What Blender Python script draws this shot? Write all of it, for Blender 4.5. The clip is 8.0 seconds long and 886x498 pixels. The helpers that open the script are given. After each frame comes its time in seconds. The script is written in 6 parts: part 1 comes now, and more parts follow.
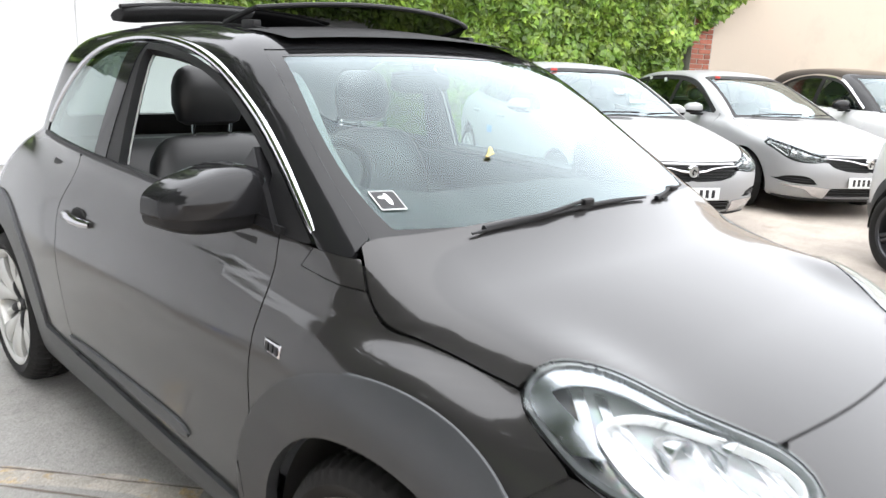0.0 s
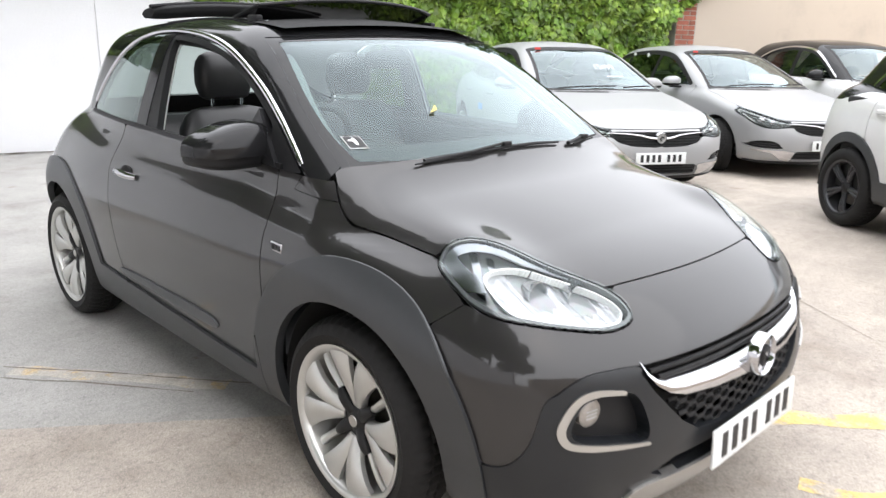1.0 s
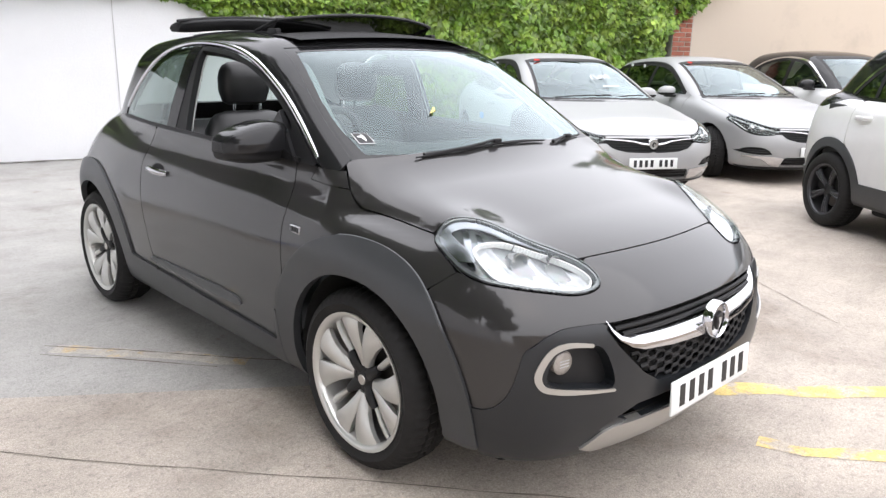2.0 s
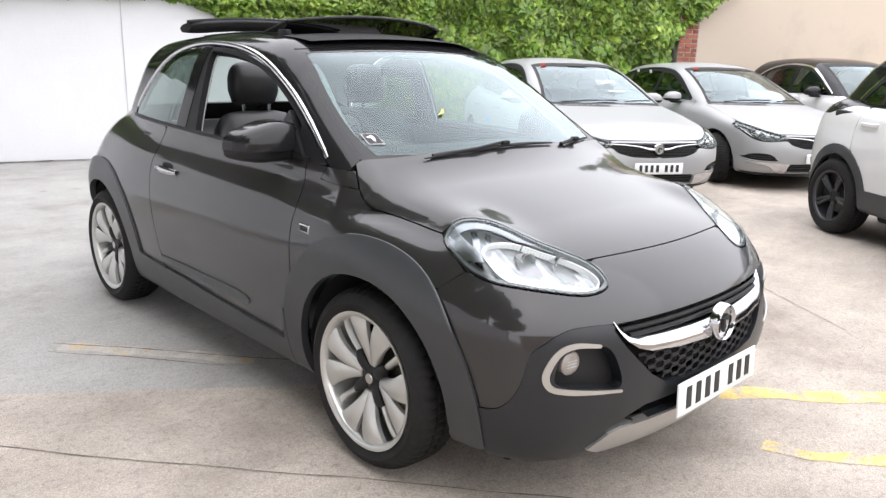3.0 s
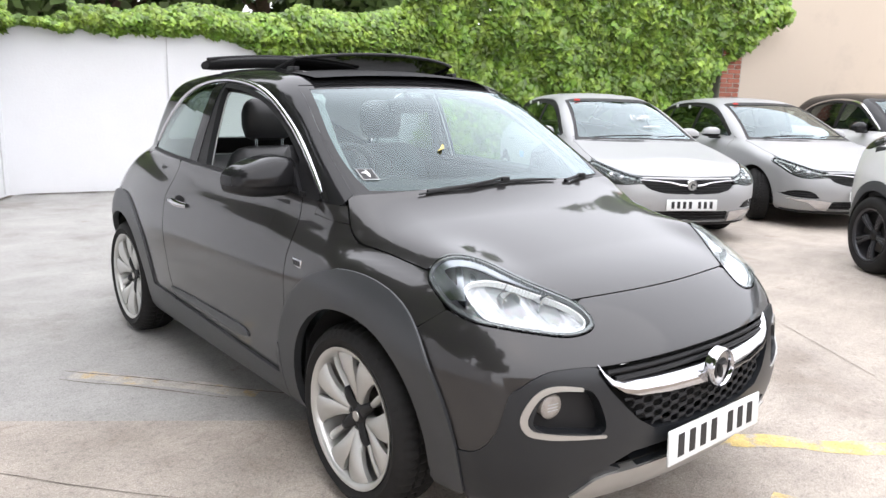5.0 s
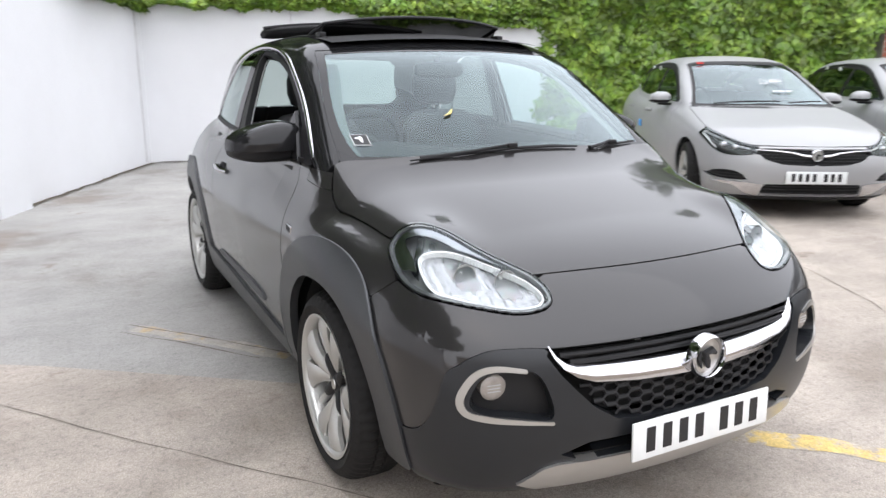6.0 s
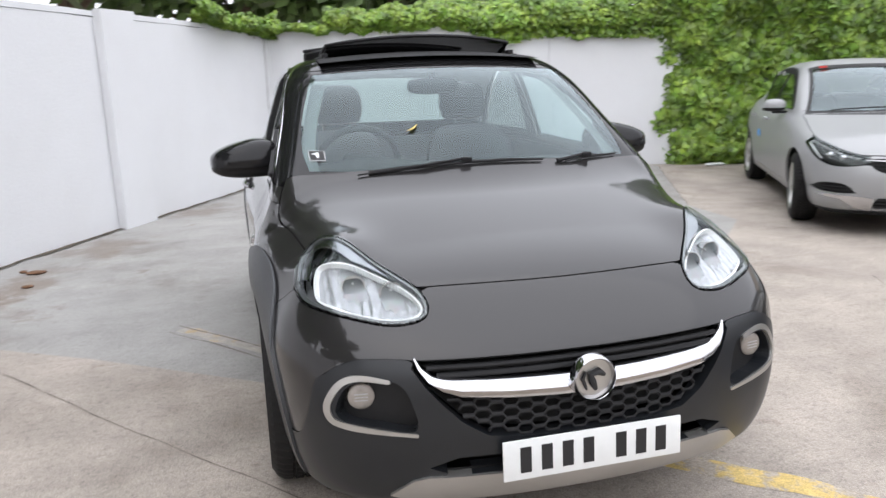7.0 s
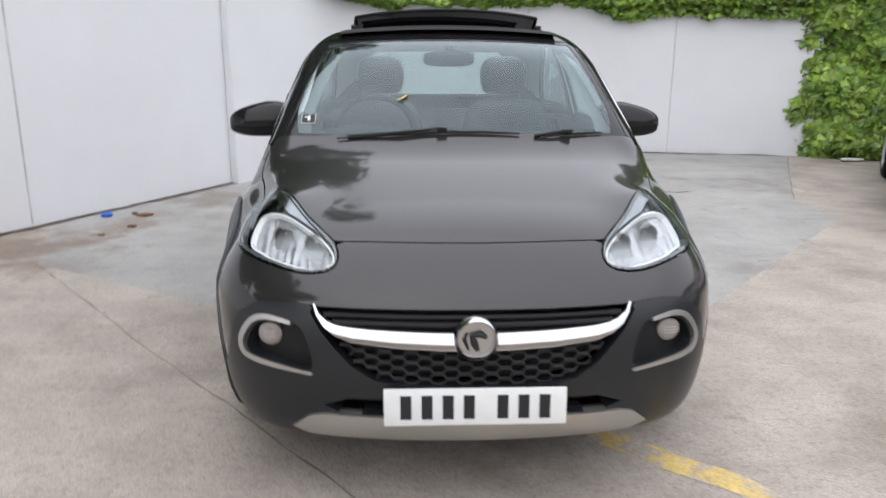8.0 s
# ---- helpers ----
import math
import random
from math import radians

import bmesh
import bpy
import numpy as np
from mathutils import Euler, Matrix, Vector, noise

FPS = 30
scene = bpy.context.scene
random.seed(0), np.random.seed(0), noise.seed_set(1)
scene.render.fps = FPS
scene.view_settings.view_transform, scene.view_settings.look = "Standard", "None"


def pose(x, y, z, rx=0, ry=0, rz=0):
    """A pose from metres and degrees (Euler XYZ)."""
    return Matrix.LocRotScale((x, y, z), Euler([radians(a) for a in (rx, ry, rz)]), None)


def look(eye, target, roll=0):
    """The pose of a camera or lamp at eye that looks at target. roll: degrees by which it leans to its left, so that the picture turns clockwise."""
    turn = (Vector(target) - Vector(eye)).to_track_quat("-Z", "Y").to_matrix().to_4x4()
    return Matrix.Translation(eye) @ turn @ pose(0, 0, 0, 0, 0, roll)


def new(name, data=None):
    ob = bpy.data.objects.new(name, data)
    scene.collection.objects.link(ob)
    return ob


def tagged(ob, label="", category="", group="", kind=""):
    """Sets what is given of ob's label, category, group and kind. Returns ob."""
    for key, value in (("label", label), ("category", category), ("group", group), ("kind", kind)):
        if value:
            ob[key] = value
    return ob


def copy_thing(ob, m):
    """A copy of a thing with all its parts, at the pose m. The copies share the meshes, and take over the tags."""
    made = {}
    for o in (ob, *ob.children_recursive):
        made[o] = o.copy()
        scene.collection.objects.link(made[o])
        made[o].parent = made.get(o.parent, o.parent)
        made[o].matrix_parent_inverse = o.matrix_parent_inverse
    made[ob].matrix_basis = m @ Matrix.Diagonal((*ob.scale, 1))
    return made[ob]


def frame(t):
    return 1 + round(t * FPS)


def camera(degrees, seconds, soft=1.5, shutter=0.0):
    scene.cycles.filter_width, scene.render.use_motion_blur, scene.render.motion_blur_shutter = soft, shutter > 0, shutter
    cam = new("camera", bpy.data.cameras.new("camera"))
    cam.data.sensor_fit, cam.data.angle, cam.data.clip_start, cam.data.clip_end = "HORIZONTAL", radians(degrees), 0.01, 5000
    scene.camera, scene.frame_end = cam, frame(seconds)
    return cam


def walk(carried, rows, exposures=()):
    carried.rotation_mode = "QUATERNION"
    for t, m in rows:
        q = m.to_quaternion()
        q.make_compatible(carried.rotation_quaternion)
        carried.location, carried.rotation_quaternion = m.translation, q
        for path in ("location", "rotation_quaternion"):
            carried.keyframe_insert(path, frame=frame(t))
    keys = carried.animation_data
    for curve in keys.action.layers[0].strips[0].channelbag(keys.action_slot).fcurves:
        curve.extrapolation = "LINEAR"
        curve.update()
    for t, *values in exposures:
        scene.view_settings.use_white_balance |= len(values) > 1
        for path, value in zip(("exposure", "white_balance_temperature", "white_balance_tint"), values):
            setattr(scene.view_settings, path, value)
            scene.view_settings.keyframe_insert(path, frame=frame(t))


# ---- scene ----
# camera
cam = camera(61.6, 8.0, soft=1.4, shutter=0.4)
PATH = [
    (0, (-1.636, -0.956, 1.397), (-0.26, 0.406, 0.899), 3.1),
    (0.5, (-1.812, -1.296, 1.382), (-0.468, 0.1, 0.887), 1.7),
    (0.7, (-1.888, -1.432, 1.385), (-0.581, -0.044, 0.781), 2.2),
    (1, (-1.993, -1.58, 1.396), (-0.647, -0.203, 0.857), 1.4),
    (1.5, (-2.164, -1.762, 1.382), (-0.804, -0.402, 0.833), 1.5),
    (2, (-2.213, -1.85, 1.384), (-0.872, -0.456, 0.876), 1.2),
    (3.5, (-2.239, -1.85, 1.37), (-0.902, -0.447, 0.874), 1.8),
    (4, (-2.232, -1.849, 1.37), (-0.899, -0.445, 0.871), 1.9),
    (4.2, (-2.228, -1.848, 1.369), (-0.894, -0.442, 0.875), 1.9),
    (5.3, (-1.953, -2.037, 1.387), (-0.759, -0.484, 0.98), 1.0),
    (5.5, (-1.855, -2.096, 1.376), (-0.717, -0.509, 0.942), 0.5),
    (6, (-1.543, -2.189, 1.365), (-0.642, -0.473, 0.869), 0.4),
    (6.5, (-1.223, -2.329, 1.356), (-0.525, -0.513, 0.894), -1.1),
    (6.8, (-0.987, -2.466, 1.384), (-0.367, -0.622, 0.923), -1.1),
    (7, (-0.839, -2.504, 1.359), (-0.347, -0.619, 0.906), -1.7),
    (7.5, (-0.502, -2.599, 1.333), (-0.22, -0.675, 0.865), -1.3),
    (7.6, (-0.441, -2.613, 1.348), (-0.204, -0.679, 0.897), -1.9),
    (8, (-0.18, -2.757, 1.34), (-0.094, -0.824, 0.832), 0.3),
]
walk(cam, [(t, look(eye, target, roll)) for t, eye, target, roll in PATH],
     exposures=[(0, 1.31, 6500, 10), (1, 1.03, 6480, 11), (2, 0.99, 6480, 13), (4.2, 1.0, 6480, 13), (5.5, 0.97, 6370, 13), (6, 0.77, 6340, 12.5), (6.5, 0.68, 6330, 12.5), (7, 0.52, 6330, 12.5), (8, 0.33, 6320, 12.5)])

# bright overcast sky and a very soft sun
world = bpy.data.worlds.new("overcast_sky")
scene.world = world
world.use_nodes = True
wn, wl = world.node_tree.nodes, world.node_tree.links
sky = wn.new("ShaderNodeTexSky")
sky.sky_type = "NISHITA"
sky.sun_disc = False
sky.sun_elevation, sky.sun_rotation = radians(52), radians(200)
sky.dust_density, sky.air_density = 4.0, 1.2
# overcast: the zenith brighter than the horizon
way = wn.new("ShaderNodeTexCoord")
axes = wn.new("ShaderNodeSeparateXYZ")
rise = wn.new("ShaderNodeMapRange")
tone = wn.new("ShaderNodeMix")
cloud = wn.new("ShaderNodeMix")
wl.new(way.outputs["Generated"], axes.inputs[0])
wl.new(axes.outputs[2], rise.inputs["Value"])
for key, v in (("From Min", 0.0), ("From Max", 1.0), ("To Min", 0.0), ("To Max", 1.0)):
    rise.inputs[key].default_value = v
tone.data_type = cloud.data_type = "RGBA"
wl.new(rise.outputs[0], tone.inputs[0])
tone.inputs[6].default_value = (11.0, 11.2, 11.7, 1)
tone.inputs[7].default_value = (18.4, 18.7, 19.4, 1)
cloud.inputs[0].default_value = 0.92
wl.new(sky.outputs[0], cloud.inputs[6])
wl.new(tone.outputs[2], cloud.inputs[7])
wl.new(cloud.outputs[2], wn["Background"].inputs[0])
wn["Background"].inputs[1].default_value = 0.1
sun = new("sun", bpy.data.lights.new("sun", "SUN"))
sun.data.energy, sun.data.angle, sun.data.color = 0.6, radians(120), (1.0, 0.97, 0.92)
sun.matrix_world = look((0, 0, 20), (0 + 6 * math.sin(radians(200)) * -1, 6 * math.cos(radians(200)) * -1, 20 - 6 * math.tan(radians(52))))


# ---- materials ----
def material(name, color, rough=0.5, metal=0.0, coat=0.0, spec=0.5, vary=0.12, scale=8.0, bump=0.0, bump_scale=60.0,
             rough_vary=0.0, second=None, second_scale=1.5, second_amount=0.0, random_amount=0.0, coat_rough=0.03, island=0.0, speck=0.0, streak=0.0,
             span=(0.42, 0.68), stain=None, chips=0.0, film=0.0, spills=()):
    m = bpy.data.materials.new(name)
    m.use_nodes = True
    n, l = m.node_tree.nodes, m.node_tree.links
    b = n["Principled BSDF"]
    b.inputs["Roughness"].default_value = rough
    b.inputs["Metallic"].default_value = metal
    b.inputs["Specular IOR Level"].default_value = spec
    b.inputs["Coat Weight"].default_value = coat
    b.inputs["Coat Roughness"].default_value = coat_rough
    co = n.new("ShaderNodeTexCoord")
    g = n.new("ShaderNodeNewGeometry")

    def tex(sc, detail=6.0, r=0.6):
        t = n.new("ShaderNodeTexNoise")
        t.inputs["Scale"].default_value, t.inputs["Detail"].default_value, t.inputs["Roughness"].default_value = sc, detail, r
        l.new(g.outputs["Position"], t.inputs["Vector"])
        return t

    def ramp(src, lo, hi, a, c):
        r = n.new("ShaderNodeMapRange")
        for k, v in zip(("From Min", "From Max", "To Min", "To Max"), (lo, hi, a, c)):
            r.inputs[k].default_value = v
        l.new(src, r.inputs["Value"])
        return r.outputs[0]

    def mult(a, val):
        x = n.new("ShaderNodeMix")
        x.data_type, x.blend_type = "RGBA", "MULTIPLY"
        x.inputs[0].default_value = 1.0
        l.new(a, x.inputs[6])
        l.new(val, x.inputs[7])
        return x.outputs[2]

    rgb = n.new("ShaderNodeRGB")
    rgb.outputs[0].default_value = (*color, 1)
    out = rgb.outputs[0]
    if second and second_amount:
        t = tex(second_scale, 8.0, 0.65)
        x = n.new("ShaderNodeMix")
        x.data_type = "RGBA"
        l.new(ramp(t.outputs[0], span[0], span[1], 0.0, second_amount), x.inputs[0])
        l.new(out, x.inputs[6])
        x.inputs[7].default_value = (*second, 1)
        out = x.outputs[2]
    if vary:
        t = tex(scale)
        out = mult(out, ramp(t.outputs[0], 0.25, 0.75, 1 - vary, 1 + vary))
    if speck:
        out = mult(out, ramp(tex(95.0, 3.0).outputs[0], 0.3, 0.7, 1 - speck, 1 + speck))
    if stain:
        t = tex(stain[1], 9.0, 0.68)
        x = n.new("ShaderNodeMix")
        x.data_type = "RGBA"
        l.new(ramp(t.outputs[0], 0.55, 0.66, 0.0, stain[2]), x.inputs[0])
        l.new(out, x.inputs[6])
        x.inputs[7].default_value = (*stain[0], 1)
        out = x.outputs[2]
    for sx, sy, rad, amount in spills:
        near = n.new("ShaderNodeVectorMath")
        near.operation = "DISTANCE"
        near.inputs[1].default_value = (sx, sy, 0)
        l.new(g.outputs["Position"], near.inputs[0])
        both = n.new("ShaderNodeMath")
        both.operation = "ADD"
        l.new(ramp(near.outputs["Value"], 0.0, rad, 1.0, 0.0), both.inputs[0])
        l.new(ramp(tex(2.6, 8.0, 0.65).outputs[0], 0.3, 0.7, -0.5, 0.5), both.inputs[1])
        x = n.new("ShaderNodeMix")
        x.data_type = "RGBA"
        l.new(ramp(both.outputs[0], 0.35, 0.8, 0.0, amount), x.inputs[0])
        l.new(out, x.inputs[6])
        x.inputs[7].default_value = (0.19, 0.145, 0.11, 1)
        out = x.outputs[2]
    if chips:
        out = mult(out, ramp(tex(34.0, 7.0, 0.75).outputs[0], 0.5, 0.66, 1.0, 1 - chips))
        out = mult(out, ramp(tex(210.0, 2.0).outputs[0], 0.35, 0.65, 1 - chips * 0.8, 1 + chips * 0.8))
    if film:
        l.new(ramp(tex(16.0, 1.0).outputs[0], 0.3, 0.7, film * 0.6, film * 1.5), b.inputs["Thin Film Thickness"])
        b.inputs["Thin Film IOR"].default_value = 1.6
    if streak:
        t = n.new("ShaderNodeTexNoise")
        mp = n.new("ShaderNodeMapping")
        mp.inputs["Rotation"].default_value = (0, 0, 0.9)
        mp.inputs["Scale"].default_value = (1.2, 7.0, 1.0)
        l.new(g.outputs["Position"], mp.inputs["Vector"])
        l.new(mp.outputs[0], t.inputs["Vector"])
        t.inputs["Scale"].default_value, t.inputs["Detail"].default_value = 1.6, 6.0
        out = mult(out, ramp(t.outputs[0], 0.3, 0.7, 1 - streak, 1 + streak))
    if random_amount:
        o = n.new("ShaderNodeObjectInfo")
        out = mult(out, ramp(o.outputs["Random"], 0, 1, 1 - random_amount, 1 + random_amount))
    if island:
        out = mult(out, ramp(g.outputs["Random Per Island"], 0, 1, 1 - island, 1 + island))
    l.new(out, b.inputs["Base Color"])
    if rough_vary:
        t = tex(scale * 1.7)
        l.new(ramp(t.outputs[0], 0.3, 0.7, max(0.0, rough - rough_vary), rough + rough_vary), b.inputs["Roughness"])
    if bump:
        t = tex(bump_scale, 5.0)
        bp = n.new("ShaderNodeBump")
        bp.inputs["Strength"].default_value, bp.inputs["Distance"].default_value = bump, 0.01
        l.new(t.outputs[0], bp.inputs["Height"])
        l.new(bp.outputs[0], b.inputs["Normal"])
    return m


def glass_material(name, tint, base=0.04, rough=0.0, sheen=(0.9, 1.0, 0.98), power=3.6):
    """Thin glass: clear transmission in the tint, mirrored by the angle."""
    m = bpy.data.materials.new(name)
    m.use_nodes = True
    n, l = m.node_tree.nodes, m.node_tree.links
    n.remove(n["Principled BSDF"])
    t, gl, mx, lw, pw, ma = (n.new(k) for k in ("ShaderNodeBsdfTransparent", "ShaderNodeBsdfGlossy", "ShaderNodeMixShader", "ShaderNodeLayerWeight", "ShaderNodeMath", "ShaderNodeMapRange"))
    t.inputs[0].default_value = (*tint, 1)
    gl.inputs["Roughness"].default_value = rough
    gl.inputs["Color"].default_value = (*sheen, 1)
    lw.inputs["Blend"].default_value = 0.5
    pw.operation = "POWER"
    pw.inputs[1].default_value = power
    l.new(lw.outputs["Facing"], pw.inputs[0])
    ma.inputs["To Min"].default_value, ma.inputs["To Max"].default_value = base, 1.0
    l.new(pw.outputs[0], ma.inputs["Value"])
    l.new(ma.outputs[0], mx.inputs[0])
    l.new(t.outputs[0], mx.inputs[1])
    l.new(gl.outputs[0], mx.inputs[2])
    l.new(mx.outputs[0], n["Material Output"].inputs[0])
    return m


# ---- mesh helpers ----
def mesh_of(name, verts, faces, mat, normals=None, smooth=True):
    me = bpy.data.meshes.new(name)
    me.from_pydata([tuple(map(float, v)) for v in verts], [], [tuple(map(int, f)) for f in faces])
    me.materials.append(mat)
    if smooth:
        me.polygons.foreach_set("use_smooth", [True] * len(me.polygons))
    if normals is not None:
        me.normals_split_custom_set_from_vertices([tuple(map(float, v)) for v in normals])
    me.update()
    return me


def put(name, data, parent=None, label="", m=None):
    ob = new(name, data)
    if parent is not None:
        ob.parent = parent
    if m is not None:
        ob.matrix_basis = m
    return tagged(ob, label)


def part(name, bm, mat, parent, label="", smooth=True, m=None):
    """Links a bmesh as one mesh object under a thing or a part."""
    me = bpy.data.meshes.new(name)
    bmesh.ops.recalc_face_normals(bm, faces=bm.faces)
    bm.to_mesh(me)
    bm.free()
    me.materials.append(mat)
    if smooth:
        me.polygons.foreach_set("use_smooth", [True] * len(me.polygons))
        me.set_sharp_from_angle(angle=radians(38))
    return put(name, me, parent, label, m)


def empty(name, m=None):
    ob = new(name)
    if m is not None:
        ob.matrix_basis = m
    return ob


def box(bm, lo, hi, bevel=0.0, m=None):
    lo, hi = Vector(lo), Vector(hi)
    r = bmesh.ops.create_cube(bm, size=1.0)
    vs = r["verts"]
    for v in vs:
        v.co = Vector([lo[i] + (hi[i] - lo[i]) * (v.co[i] + 0.5) for i in range(3)])
    if bevel:
        es = list({e for v in vs for e in v.link_edges})
        out = bmesh.ops.bevel(bm, geom=es, offset=bevel, segments=2, affect="EDGES", profile=0.5)
        vs = list({v for f in out["faces"] for v in f.verts} | {v for v in vs if v.is_valid})
    if m is not None:
        bmesh.ops.transform(bm, matrix=m, verts=[v for v in vs if v.is_valid])
    return bm


def tube(bm, pts, r, n=10, cap=True, flat=1.0):
    """A round bar along pts; r a number or one per point."""
    pts = [Vector(p) for p in pts]
    rs = r if isinstance(r, (list, tuple)) else [r] * len(pts)
    rings = []
    prev = None
    for i, p in enumerate(pts):
        d = (pts[min(i + 1, len(pts) - 1)] - pts[max(i - 1, 0)]).normalized()
        if prev is None:
            a = d.cross(Vector((0, 0, 1)))
            if a.length < 1e-3:
                a = d.cross(Vector((1, 0, 0)))
            a.normalize()
        else:
            a = (prev - d * prev.dot(d)).normalized()
        prev = a
        b = d.cross(a)
        rings.append([bm.verts.new(p + (a * math.cos(2 * math.pi * k / n) + b * math.sin(2 * math.pi * k / n) * flat) * rs[i]) for k in range(n)])
    for q, w in zip(rings, rings[1:]):
        for k in range(n):
            bm.faces.new((q[k], q[(k + 1) % n], w[(k + 1) % n], w[k]))
    if cap:
        bm.faces.new(rings[0][::-1])
        bm.faces.new(rings[-1])
    return bm


def lathe(bm, profile, n=48, m=None, close=False):
    """Turns (radius, height) pairs round the z axis."""
    rings = []
    for r, h in profile:
        ring = []
        for k in range(n):
            a = 2 * math.pi * k / n
            v = Vector((r * math.cos(a), r * math.sin(a), h))
            ring.append(bm.verts.new(m @ v if m is not None else v))
        rings.append(ring)
    pairs = list(zip(rings, rings[1:])) + ([(rings[-1], rings[0])] if close else [])
    for q, w in pairs:
        for k in range(n):
            bm.faces.new((q[k], q[(k + 1) % n], w[(k + 1) % n], w[k]))
    if not close:
        for ring, (r, h) in ((rings[0], profile[0]), (rings[-1], profile[-1])):
            if r < 0.03:
                bm.faces.new(ring)
    return bm


def blob(bm, c, s, m=None, p=2.0, n=24):
    """A rounded box (superellipsoid of power p) with half sizes s."""
    def sg(v, e):
        return math.copysign(abs(v) ** e, v)
    rings = []
    for i in range(n // 2 + 1):
        a = -math.pi / 2 + math.pi * i / (n // 2)
        ring = []
        for k in range(n):
            b = 2 * math.pi * k / n
            e = 2.0 / p
            v = Vector((c[0] + s[0] * sg(math.cos(a), e) * sg(math.cos(b), e), c[1] + s[1] * sg(math.cos(a), e) * sg(math.sin(b), e), c[2] + s[2] * sg(math.sin(a), e)))
            ring.append(bm.verts.new(m @ v if m is not None else v))
        rings.append(ring)
    for q, w in zip(rings, rings[1:]):
        for k in range(n):
            bm.faces.new((q[k], q[(k + 1) % n], w[(k + 1) % n], w[k]))
    bmesh.ops.remove_doubles(bm, verts=rings[0] + rings[-1], dist=1e-5)
    return bm


def crv(*pts):
    """A smooth curve through (input, output) pairs, held level outside."""
    x = np.array([p[0] for p in pts], float)
    y = np.array([p[1] for p in pts], float)
    d = np.diff(y) / np.diff(x)
    tan = np.zeros_like(y)
    if len(x) > 2:
        h = np.diff(x)
        tan[1:-1] = (d[:-1] * h[1:] + d[1:] * h[:-1]) / (h[1:] + h[:-1])
    tan[0], tan[-1] = d[0], d[-1]

    def f(v):
        v = np.clip(v, x[0], x[-1])
        i = np.clip(np.searchsorted(x, v) - 1, 0, len(x) - 2)
        h = x[i + 1] - x[i]
        t = (v - x[i]) / h
        return (y[i] * (1 + 2 * t) + h * tan[i] * t) * (1 - t) ** 2 + (y[i + 1] * (3 - 2 * t) + h * tan[i + 1] * (t - 1)) * t * t
    return f


def smax(a, b, k):
    h = np.maximum(k - np.abs(a - b), 0) / k
    return np.maximum(a, b) + h * h * k * 0.25


def smin(a, b, k):
    return -smax(-a, -b, k)


def rounded(pts, steps=8, closed=True):
    """A smooth outline through 2D points."""
    p = np.array(pts, float)
    n = len(p)
    out = []
    for i in range(n if closed else n - 1):
        a, b, c, d = (p[(i + k) % n] if closed else p[min(max(i + k, 0), n - 1)] for k in (-1, 0, 1, 2))
        for s in range(steps):
            t = s / steps
            out.append(0.5 * (2 * b + (c - a) * t + (2 * a - 5 * b + 4 * c - d) * t * t + (3 * b - a - 3 * c + d) * t ** 3))
    if not closed:
        out.append(p[-1])
    return np.array(out)


def inside(poly, u, v):
    """Signed distance to a closed 2D outline, positive within."""
    poly = np.asarray(poly, float)
    shape = u.shape
    u, v = u.ravel(), v.ravel()
    dist = np.full(u.shape, 1e9)
    odd = np.zeros(u.shape, bool)
    for (x0, y0), (x1, y1) in zip(poly, np.roll(poly, -1, 0)):
        ex, ey = x1 - x0, y1 - y0
        t = np.clip(((u - x0) * ex + (v - y0) * ey) / (ex * ex + ey * ey + 1e-12), 0, 1)
        dist = np.minimum(dist, np.hypot(u - x0 - t * ex, v - y0 - t * ey))
        if y0 != y1:
            odd ^= ((y0 > v) != (y1 > v)) & (u < ex * (v - y0) / ey + x0)
    return np.where(odd, dist, -dist).reshape(shape)


